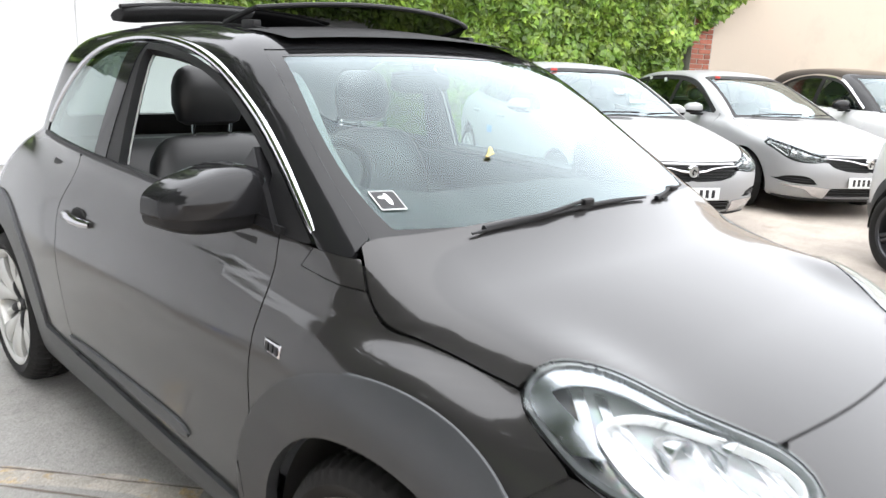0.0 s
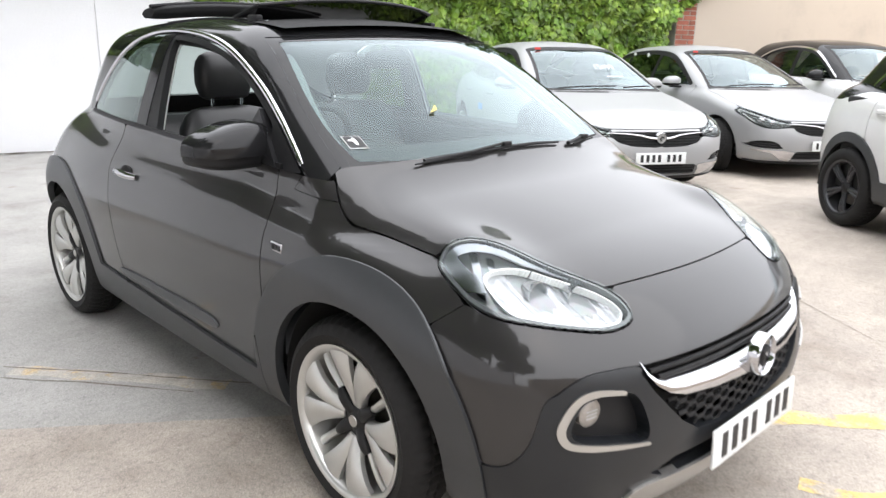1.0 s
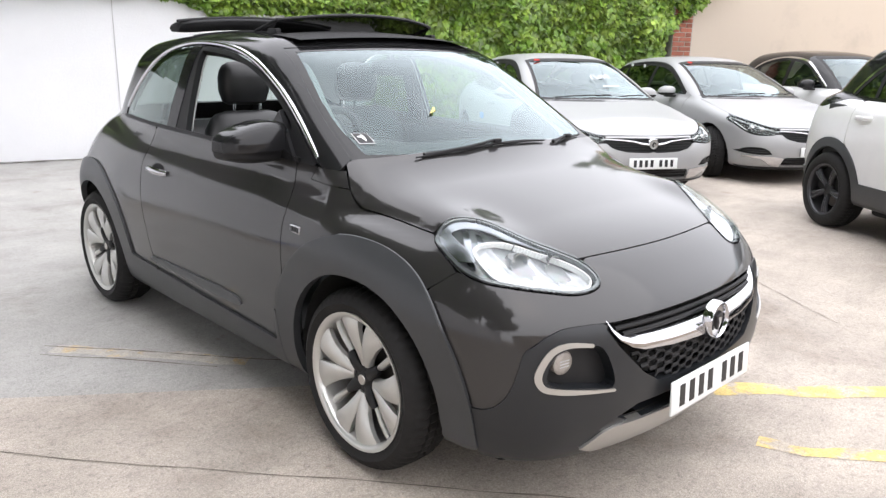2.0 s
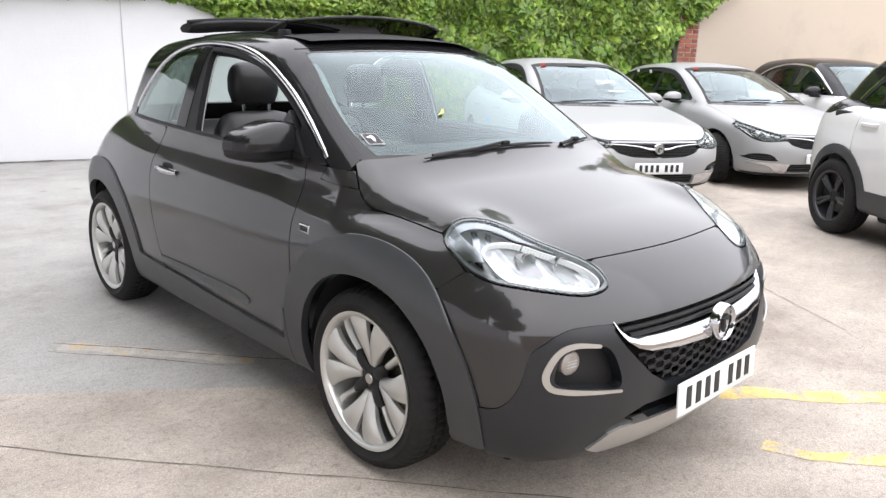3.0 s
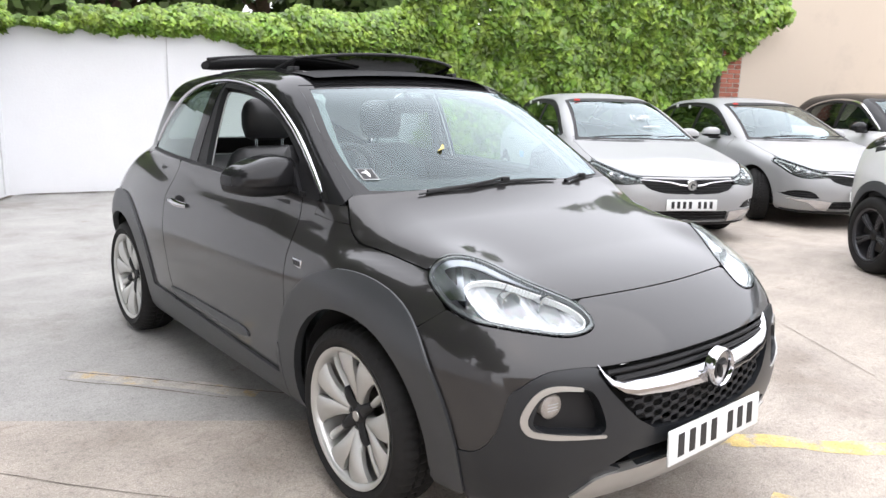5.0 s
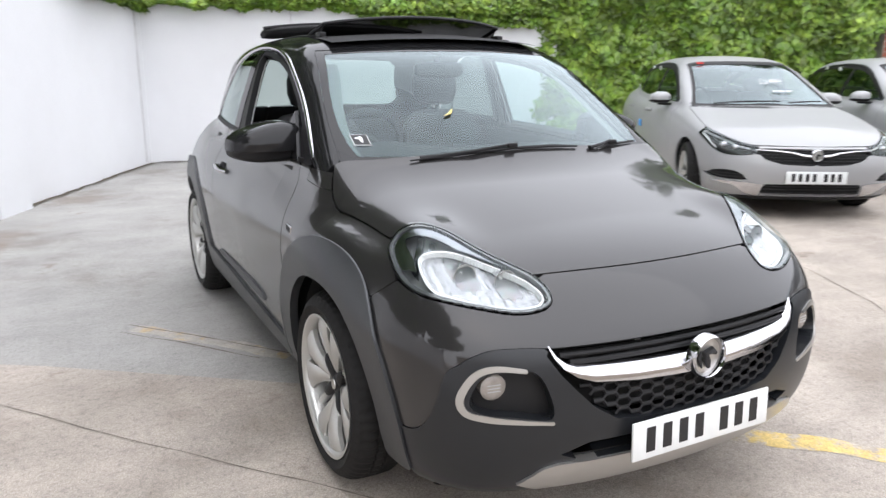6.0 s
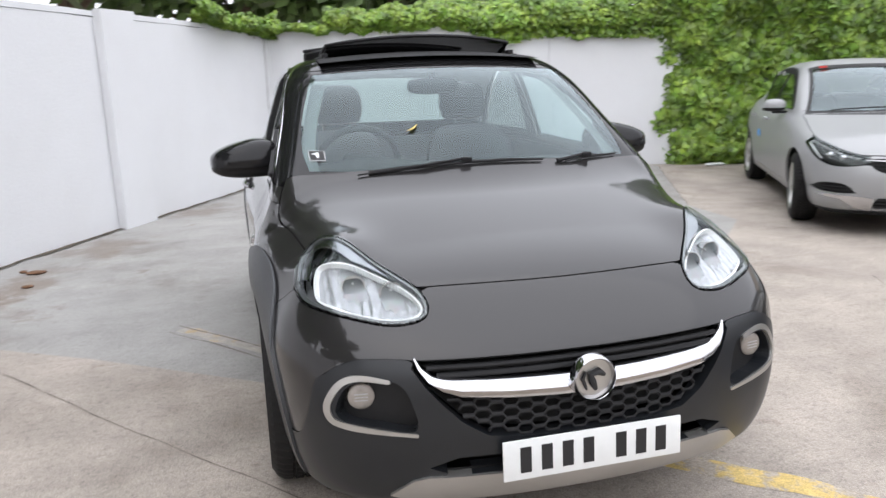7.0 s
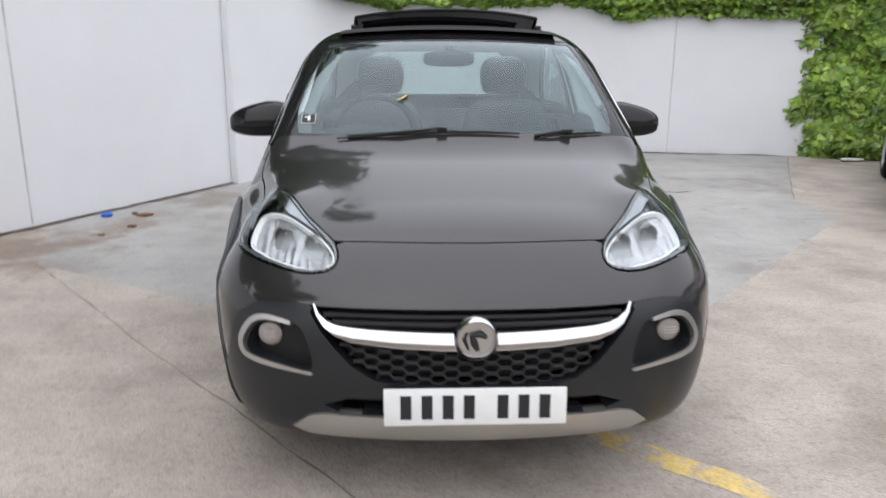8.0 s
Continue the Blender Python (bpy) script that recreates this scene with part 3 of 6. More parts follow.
for row in range(44):
    for d, me in (((0.112, brick_me), (0.288, half_me)) if row % 2 else ((0.056, half_me), (0.232, brick_me))):
        at = BRICK + L_DIR * d - n_dir * 0.004
        put("brick", me, pier, "", pose(at.x, at.y, 0.045 + 0.075 * row, 0, 0, ang + random.uniform(-0.4, 0.4)))
slab("wall_building", BRICK + L_DIR * 0.36, BRICK + L_DIR * 18, 3.7, 0.3, M_RENDER, "tan rendered building wall with stains", uneven=0.012)
# plain unseen walls added to close the yard behind the camera and shape reflections
slab("wall_behind", (16, -11, 0), (-12, -11, 0), 3.2, 0.3, M_RENDER, "unseen plain tan wall added behind the camera for reflections")
slab("wall_side", BRICK + L_DIR * 12 + n_dir * 0.1, (16, -11, 0), 4.0, 0.3, M_RENDER, "unseen plain side wall added to close the yard")


# ---- the grey hatchback ----
def car_form(c):
    """The body's form from its curves: lower body with bonnet, and cabin on top."""
    nose, hood, crown, plan, sec = c["nose"], c["hood"], c["crown"], c["plan"], c["sec"]
    ws, tumble, taper, roof, tail = c["screen"], c["tumble"], c["taper"], c["roof"], c["tail"]

    def f(x, y, z):
        x = np.abs(x)
        side = x - plan(y) - sec(z)
        front = nose(z) + c["bow"] * x * x + c["bow4"] * x ** 4 - y
        back = y - tail(z) + c["tail_bow"] * x * x
        top = z - hood(y) + crown(y) * x * x + c["crown4"] * x ** 4
        low = smax(smax(side, top, c["k_top"](y)), front, c["k_front"])
        low = smax(smax(low, back, 0.2), c["floor"](y) - z, 0.05)
        s2 = (x - tumble(z) - taper(y)) * 0.94
        w2 = (ws(z) + c["screen_bow"] * x * x - y) * c["screen_cos"]
        r2 = z - roof(y) + c["roof_crown"] * x * x
        cab = smax(smax(smax(s2, r2, c["k_roof"]), w2, c["k_screen"]), (back + 0.035) * 0.9, 0.2)
        cab = smax(cab, 0.6 - z, 0.05)
        whole = smin(low, cab, c["k_belt"])
        if c["valley"]:
            vx, deep = c["valley"]
            whole = whole + deep * np.exp(-((x - vx(y)) / 0.044) ** 2) * np.clip((y + 0.34) * 8, 0, 1) * np.clip((0.2 - y) * 8, 0, 1) * np.clip((z - 0.75) * 8, 0, 1)
        for bx, by, sx, sy, h in c["bulges"]:
            whole = whole - h * np.exp(-((x - bx) / sx) ** 2 - ((y - by) / sy) ** 2) * np.clip((z - 0.62) * 8, 0, 1)
        return whole
    return f


HATCH = dict(
    nose=crv((0.15, -0.70), (0.28, -0.785), (0.4, -0.815), (0.57, -0.80), (0.68, -0.775), (0.78, -0.70), (0.9, -0.5)),
    bow=0.19, bow4=0.26, crown4=0.10, valley=(crv((-0.3, 0.69), (-0.1, 0.72), (0.1, 0.762)), 0.022),
    hood=crv((-0.85, 0.66), (-0.72, 0.735), (-0.6, 0.808), (-0.35, 0.885), (-0.05, 0.968), (0.2, 1.02), (0.6, 1.01), (1.4, 1.03), (2.3, 1.075), (2.9, 1.05)),
    crown=crv((-0.8, 0.10), (-0.4, 0.09), (0.2, 0.05), (2.5, 0.05)),
    plan=crv((-0.8, 0.765), (-0.4, 0.808), (0.0, 0.84), (0.4, 0.842), (1.2, 0.85), (2.2, 0.845), (2.6, 0.81), (2.95, 0.72)),
    sec=crv((0.15, -0.1), (0.25, -0.05), (0.42, -0.015), (0.6, 0.0), (0.74, 0.0), (0.86, -0.03), (0.97, -0.09), (1.05, -0.138)),
    floor=crv((-0.8, 0.2), (0.5, 0.19), (2.9, 0.22)),
    screen=crv((0.9, -0.10), (1.0, 0.04), (1.2, 0.35), (1.43, 0.71), (1.55, 0.93)), screen_bow=0.28, screen_cos=0.54,
    tumble=crv((0.9, 0.765), (1.02, 0.74), (1.2, 0.688), (1.4, 0.612), (1.5, 0.56)),
    taper=crv((0.2, 0.0), (1.2, 0.012), (1.8, 0.0), (2.2, -0.05), (2.7, -0.19)),
    roof=crv((0.5, 1.40), (0.75, 1.447), (1.2, 1.482), (1.7, 1.472), (2.2, 1.43), (2.6, 1.36)), roof_crown=0.11,
    tail=crv((0.2, 2.85), (0.45, 2.93), (0.7, 2.91), (0.85, 2.77), (1.0, 2.69), (1.2, 2.56), (1.42, 2.42)), tail_bow=0.36,
    k_top=crv((-0.7, 0.12), (-0.3, 0.20), (0.25, 0.20), (0.6, 0.11)), k_front=0.16, k_roof=0.11, k_screen=0.09, k_belt=0.035, bulges=((0.60, -0.35, 0.11, 0.16, 0.040), (0.80, -0.32, 0.13, 0.24, -0.020), (0.76, 0.0, 0.13, 0.30, 0.018)))
skin = Shell(car_form(HATCH), 0.45, 1.9, 0.62)
hatchback = tagged(empty("hatchback_car"), "dark grey metallic three-door hatchback with open fabric roof", "car")
GAP = 0.0022
AXLES = (0.0, 2.311)
WHEEL_R = 0.315


def arch(y, z, r):
    """Positive outside the wheel openings of radius r."""
    return np.minimum(np.hypot(y, z - 0.315), np.hypot(y - 2.311, z - 0.315)) - r


# outlines, seen from the side (y, z), from the front (|x|, z) or from above (|x|, y)
WIN_TOP = rounded([(2.13, 1.065), (2.092, 1.121), (2.004, 1.211), (1.874, 1.309), (1.72, 1.378), (1.53, 1.409), (1.272, 1.405), (1.044, 1.378),
                   (0.845, 1.327), (0.665, 1.247), (0.498, 1.146), (0.30, 1.005)], 6, False)
BELT = np.array([(0.30, 1.0), (0.45, 0.99), (1.34, 1.012), (1.59, 1.02), (2.13, 1.045)])
WINDOWS = np.vstack([WIN_TOP, BELT])
DOOR = np.array([(0.48, 0.306), (0.435, 0.42), (0.418, 0.6), (0.408, 0.834), (0.432, 0.96), (0.44, 1.2), (1.60, 1.2), (1.652, 0.95), (1.645, 0.85), (1.626, 0.768),
                 (1.612, 0.618), (1.58, 0.46), (1.54, 0.358)])
LAMP = rounded([(0.672, -0.222), (0.638, -0.235), (0.608, -0.268), (0.566, -0.335), (0.512, -0.425), (0.452, -0.51), (0.406, -0.58), (0.396, -0.635), (0.424, -0.657), (0.495, -0.649),
                (0.572, -0.616), (0.652, -0.562), (0.708, -0.49), (0.730, -0.41), (0.726, -0.325), (0.706, -0.25)], 6)
GRILLE = np.array([(-0.01, 0.637), (0.45, 0.637), (0.474, 0.626), (0.44, 0.573), (0.40, 0.528), (0.35, 0.478), (0.285, 0.438), (0.17, 0.427), (-0.01, 0.424)])
SLOT = np.array([(0.44, 0.350), (0.36, 0.380), (-0.01, 0.388), (-0.01, 0.331), (0.39, 0.331)])
SKID = np.array([(0.535, 0.262), (0.48, 0.312), (0.44, 0.323), (-0.01, 0.326), (-0.01, 0.15), (0.36, 0.2), (0.47, 0.232)])
WING_CORNER = np.array([(0.335, 0.95), (0.075, 0.934), (0.09, 1.06), (0.26, 1.06)])
BRIGHT = rounded([(0.674, -0.374), (0.622, -0.394), (0.541, -0.448), (0.460, -0.531), (0.418, -0.594), (0.412, -0.630), (0.445, -0.645), (0.50, -0.640), (0.56, -0.612), (0.628, -0.562), (0.682, -0.502), (0.692, -0.44)], 6)
FOG = rounded([(0.51, 0.585), (0.60, 0.584), (0.64, 0.565), (0.665, 0.51), (0.645, 0.482), (0.56, 0.470), (0.47, 0.460), (0.475, 0.53)], 4)
FOG_C = rounded([(0.53, 0.588), (0.60, 0.596), (0.648, 0.578), (0.682, 0.524), (0.676, 0.484), (0.64, 0.470), (0.56, 0.459), (0.468, 0.449)], 6, False)
DARK_TOP = crv((0.45, 0.637), (0.54, 0.642), (0.63, 0.632), (0.68, 0.602), (0.715, 0.56), (0.735, 0.47), (0.752, 0.415), (0.80, 0.392))
SEAM_X = crv((-0.5, 0.5), (-0.3, 0.672), (-0.2, 0.687), (-0.1, 0.703), (0.0, 0.724), (0.07, 0.742), (0.10, 0.745), (0.2, 0.708), (0.3, 0.66))
CLEAR_X = crv((0.99, 0.55), (1.03, 0.612), (1.06, 0.627), (1.1, 0.633), (1.2, 0.617), (1.3, 0.580), (1.42, 0.525))
SCREEN_X = crv((0.98, 0.695), (1.04, 0.68), (1.12, 0.664), (1.26, 0.622), (1.42, 0.555))


def lamp_in(x, y, z):
    return least(inside(LAMP, np.abs(x), y), z - 0.66, -(y + 0.15))


def hood_in(x, y, z):
    ax = np.abs(x)
    return least(y + 0.604 - 0.22 * x * x, SEAM_X(y) - ax, 0.115 + 0.18 * x * x - y, z - 0.7)


def bumper_in(x, y, z):
    return least(-0.30 - np.clip(z - 0.70, 0, 1) * 1.15 - y, 0.9 - z)


def waist(y):
    """Where the body colour ends and the black roof begins."""
    t = np.clip((y - 2.12) / 0.4, 0, 1)
    return 0.995 + 0.022 * (y - 0.3) + 0.17 * t * t * (3 - 2 * t)


def lower(x, y, z):
    return waist(y) - z


def dark_in(x, y, z):
    return least(DARK_TOP(np.abs(x)) - z, -0.42 - y)


def clad_in(x, y, z):
    sill = least(0.317 + 0.05 * (y - 0.48) - z, y - 0.3, 2.0 - y)
    tail = least(0.47 - z, y - 2.5)
    return np.maximum(np.maximum(-arch(y, z, 0.495), sill), tail)


def window_in(x, y, z):
    return least(inside(WINDOWS, y, z), np.abs(x) - 0.3)


def screen_in(x, y, z):
    ax = np.abs(x)
    return least(SCREEN_X(z) - ax, 1.412 - 0.06 * x * x - z, z - 0.985 - 0.02 * x * x, 0.95 - y)


def rear_window_in(x, y, z):
    return least(inside(np.array([(-0.1, 1.065), (0.50, 1.07), (0.53, 1.11), (0.46, 1.34), (0.40, 1.38), (-0.1, 1.39)]), np.abs(x), z), y - 2.25)


def roof_hole(x, y, z):
    return least(0.44 - np.abs(x), y - 0.99, 1.95 - y, z - 1.3)


def cab(x, y, z):
    return z - waist(y)


wheels_out = lambda y, z: arch(y, z, 0.372)
inner = skin.panel("inner_body", lambda x, y, z: least(lower(x, y, z) - 0.005, 2.3 - y - 3 * (z - 0.9), wheels_out(y, z) - 0.02, -lamp_in(x, y, z) - 0.006, -least(inside(GRILLE, np.abs(x), z), -0.4 - y),
                   -least(inside(SLOT, np.abs(x), z), -0.4 - y), -least(inside(FOG, np.abs(x), z), -0.4 - y)), M_VOID, hatchback, "black gap liner behind the panels", off=-0.016, rim=0.0)
for s in (-1, 1):
    wing = skin.panel("front_wing", lambda x, y, z: least(-hood_in(x, y, z) - GAP, -bumper_in(x, y, z) - GAP, -inside(DOOR, y, z) - GAP, 0.6 - y, -lamp_in(x, y, z) - GAP,
                      lower(x, y, z), wheels_out(y, z), -clad_in(x, y, z) + 0.004, -screen_in(x, y, z), -least(inside(WING_CORNER, y, z), np.abs(x) - 0.6)), M_PAINT, hatchback, sides=(s,))
    corner = lambda x, y, z: least(inside(WING_CORNER, y, z), np.abs(x) - 0.6, -hood_in(x, y, z) - GAP)
    skin.panel("wing_corner", lambda x, y, z: least(corner(x, y, z) - GAP, -screen_in(x, y, z), lower(x, y, z)), M_PAINT, hatchback, "painted corner piece below the windscreen pillar", sides=(s,), refine=3)
    door = skin.panel("door", lambda x, y, z: least(inside(DOOR, y, z) - GAP, lower(x, y, z), np.abs(x) - 0.4), M_PAINT, hatchback, sides=(s,))
    skin.panel("rear_quarter_panel", lambda x, y, z: least(-inside(DOOR, y, z) - GAP, y - 1.5, lower(x, y, z), wheels_out(y, z), -clad_in(x, y, z) + 0.004, np.abs(x) - 0.3, z - 0.3, -rear_window_in(x, y, z)), M_PAINT, hatchback, sides=(s,))
    for k, (y0, y1) in enumerate(((-1.0, 0.47), (1.53, 3.0))):
        skin.panel("wheel_arch_cladding", lambda x, y, z: least(clad_in(x, y, z), wheels_out(y, z), y - y0, y1 - y, np.where(y < 0, z - 0.24, 1.0), np.abs(x) - 0.5), M_CLAD, hatchback,
                   "matt grey plastic arch cladding", sides=(s,), off=0.011, rim=0.03)
    # thin pale tube: the highlight on the cladding lip, put into colour
    bm = bmesh.new()
    ring = [(-0.499 * math.cos(a), 0.315 + 0.499 * math.sin(a)) for a in np.linspace(0.62, 1.75, 26)]
    tube(bm, [(s * (skin.side_x(y, z) + 0.0085), y, z) for y, z in ring], [0.001] + [0.0042] * 24 + [0.001], 8)
    part("arch_edge", bm, M_CLADLIGHT, hatchback, "pale tube for the light caught by the arch cladding lip")
    skin.panel("sill_cladding", lambda x, y, z: least(clad_in(x, y, z), y - 0.47, 1.53 - y, wheels_out(y, z), np.abs(x) - 0.5), M_CLAD, hatchback, "matt grey plastic sill", sides=(s,), off=0.012, rim=0.03)
    skin.panel("door_moulding", lambda x, y, z: least(inside(rounded([(0.76, 0.41), (0.80, 0.382), (1.2, 0.392), (1.53, 0.40), (1.56, 0.425), (1.2, 0.43), (0.85, 0.428)], 5), y, z), np.abs(x) - 0.4),
               M_CLADLIGHT, door, "grey plastic door moulding", sides=(s,), off=0.007, rim=0.008, refine=3)
    # windows: black pillars with a chrome line above
    top_line = lambda y, z: along(WIN_TOP, y, z)
    bm = bmesh.new()
    strip = [(s * (skin.side_x(y, z) - 0.0088), y, z) for y, z in WIN_TOP[2:-1]]
    tube(bm, strip, [0.004] + [0.0135] * (len(strip) - 2) + [0.010], 10)
    part("window_chrome_strip", bm, M_CHROME, hatchback, "chrome strip over the side windows")
    hole = lambda x, y, z: least(inside(np.vstack([WIN_TOP, BELT + (0, 0.022)]), y, z), top_line(y, z) - 0.031, np.abs(x) - 0.3)
    skin.panel("door_window_frame", lambda x, y, z: least(window_in(x, y, z) - 0.001, top_line(y, z) - 0.0125, 1.435 - y - 0.1 * (z - 1.02), -least(hole(x, y, z), y - 0.52, 1.335 + 0.12 * (z - 1.02) - y)), M_DARK, door,
               "black window surround", sides=(s,), off=-0.004, rim=0.035, refine=2)
    skin.panel("door_pillar", lambda x, y, z: least(window_in(x, y, z) - 0.001, top_line(y, z) - 0.0125, y + 0.1 * (z - 1.02) - 1.439, 1.535 - 0.12 * (z - 1.02) - y), M_BLACK, hatchback, "gloss black pillar panel", sides=(s,), off=-0.002, refine=2)
    skin.panel("quarter_window", lambda x, y, z: least(window_in(x, y, z), top_line(y, z) - 0.0125, y - 1.538 + 0.12 * (z - 1.02)), M_QUARTER, hatchback, "tinted rear quarter glass", sides=(s,), off=-0.004, rim=0.0, refine=2)
    skin.panel("pillar_trim", lambda x, y, z: least(hole(x, y, z) - 0.002, y - 1.326 - 0.12 * (z - 1.02), 1.334 + 0.12 * (z - 1.02) - y), M_LINER, door, "pale inner pillar edge", sides=(s,), off=-0.03, rim=0.003, refine=3)
    if s > 0:
        skin.panel("door_window", lambda x, y, z: least(hole(x, y, z), y - 0.56, 1.335 + 0.12 * (z - 1.02) - y), M_GLASS, door, "raised clear door glass", sides=(s,), off=-0.02, rim=0.0)
    skin.panel("belt_seal", lambda x, y, z: least(0.008 - np.abs(z - 0.992 - 0.022 * (y - 0.3) - 0.012), y - 0.42, 2.12 - y, np.abs(x) - 0.4), M_DARK, door, "black rubber waist seal", sides=(s,), off=0.008, rim=0.012, refine=3)

bonnet = skin.panel("bonnet", lambda x, y, z: least(hood_in(x, y, z) - GAP, -lamp_in(x, y, z) - GAP), M_PAINT, hatchback)
bumper = skin.panel("front_bumper", lambda x, y, z: least(bumper_in(x, y, z), -hood_in(x, y, z) - GAP, -lamp_in(x, y, z) - GAP, -dark_in(x, y, z) - 0.0015, wheels_out(y, z), -clad_in(x, y, z) + 0.004), M_PAINT, hatchback, rim=0.03)
front = lambda poly: (lambda x, y, z: least(inside(poly, np.abs(x), z), -0.4 - y))
skin.panel("lower_bumper", lambda x, y, z: least(dark_in(x, y, z), bumper_in(x, y, z), wheels_out(y, z), -clad_in(x, y, z) + 0.004, -front(GRILLE)(x, y, z), -front(SLOT)(x, y, z), -front(SKID)(x, y, z), -front(FOG)(x, y, z)),
           M_LOWER, bumper, "satin dark grey plastic lower bumper", off=0.004, rim=0.05, refine=2)
skin.panel("skid_plate", lambda x, y, z: least(front(SKID)(x, y, z), z - 0.236), M_SATIN, bumper, "satin silver skid plate", off=0.012, rim=0.03, refine=2)
bar_path = [(-0.460, 0.644, 0.003), (-0.449, 0.618, 0.0055), (-0.427, 0.594, 0.010), (-0.395, 0.577, 0.015), (-0.35, 0.567, 0.0195), (-0.225, 0.559, 0.022), (-0.1, 0.555, 0.023), (0.0, 0.553, 0.0235)]
bar_path += [(-x, z, h) for x, z, h in bar_path[-2::-1]]
bm = bmesh.new()
rows = []
for i, (x, z, h) in enumerate(bar_path):
    (xa, za, _), (xb, zb, _) = bar_path[max(i - 1, 0)], bar_path[min(i + 1, len(bar_path) - 1)]
    d = Vector((xb - xa, 0, zb - za)).normalized()
    up = Vector((-d.z, 0, d.x))
    y0 = skin.front_y(x, z)
    k = h / 0.0235
    rows.append([bm.verts.new(Vector((x, y0 + dy * k, z)) + up * h * u) for u, dy in ((1.5, 0.045), (1.15, 0.02), (0.75, -0.002), (0.5, -0.012), (-0.2, -0.019), (-0.85, -0.021), (-1.05, 0.02))])
for q, w in zip(rows, rows[1:]):
    for k in range(7):
        bm.faces.new((q[k], q[(k + 1) % 7], w[(k + 1) % 7], w[k]))
bm.faces.new(rows[0])
bm.faces.new(rows[-1])
part("grille_bar", bm, M_CHROME, bumper, "bright chrome grille bar")
skin.panel("grille_backing", front(GRILLE), M_VOID, bumper, off=-0.065, rim=0.0)
skin.panel("intake_backing", front(SLOT), M_VOID, bumper, off=-0.05, rim=0.0)
for s in (-1, 1):
    skin.panel("cowl_panel", lambda x, y, z: least(-hood_in(x, y, z) - GAP, -screen_in(x, y, z), 0.5 - y, y, z - 0.97, 0.705 - np.abs(x), np.abs(x) - 0.001), M_DARK, hatchback, "black cowl trim", sides=(s,), off=-0.004)
skin.panel("tailgate", lambda x, y, z: least(y - 2.5, 0.29 - np.abs(x) + 0.012, lower(x, y, z), -rear_window_in(x, y, z)), M_PAINT, hatchback)
skin.panel("roof", lambda x, y, z: least(cab(x, y, z) - 0.001, -np.maximum(window_in(x, y, z), -0.5), -screen_in(x, y, z) - 0.001, -rear_window_in(x, y, z), -roof_hole(x, y, z), y - 0.2), M_BLACK, hatchback, "gloss black roof and pillars", rim=0.02)
skin.panel("roof_lining", lambda x, y, z: least(cab(x, y, z) - 0.03, -window_in(x, y, z) + 0.0, -np.minimum(screen_in(x, y, z), 1.41 - z), -rear_window_in(x, y, z), -roof_hole(x, y, z), y - 0.3), M_LINER, hatchback, "pale grey pillar and roof lining", off=-0.035, rim=0.0)
clear = lambda x, y, z: least(CLEAR_X(z) - np.abs(x), 1.398 - 0.06 * x * x - z, z - 1.032 - 0.02 * x * x, 0.95 - y)
screen = skin.panel("windscreen", lambda x, y, z: clear(x, y, z), M_GLASS, hatchback, "clear laminated windscreen", rim=0.0, off=-0.003)
skin.panel("windscreen_border", lambda x, y, z: least(screen_in(x, y, z), -clear(x, y, z)), M_BLACK, screen, "black printed glass border", rim=0.0, off=-0.002, refine=2)
for s in (-1, 1):
    skin.panel("pillar_lining", lambda x, y, z: least(SCREEN_X(z) - 0.012 - np.abs(x), np.abs(x) - CLEAR_X(z) + 0.045, 1.39 - z, z - 1.03, 0.9 - y), M_PILLAR, hatchback, "grey windscreen pillar lining", sides=(s,), off=-0.055, rim=0.0)
skin.panel("rear_window", rear_window_in, M_REARGLASS, hatchback, "clear heated rear window", rim=0.0, off=-0.004)
for glass in ("windscreen", "rear_window", "door_window", "quarter_window"):
    for o in bpy.data.objects:
        if o.name.split(".")[0] == glass:
            o.visible_shadow = False

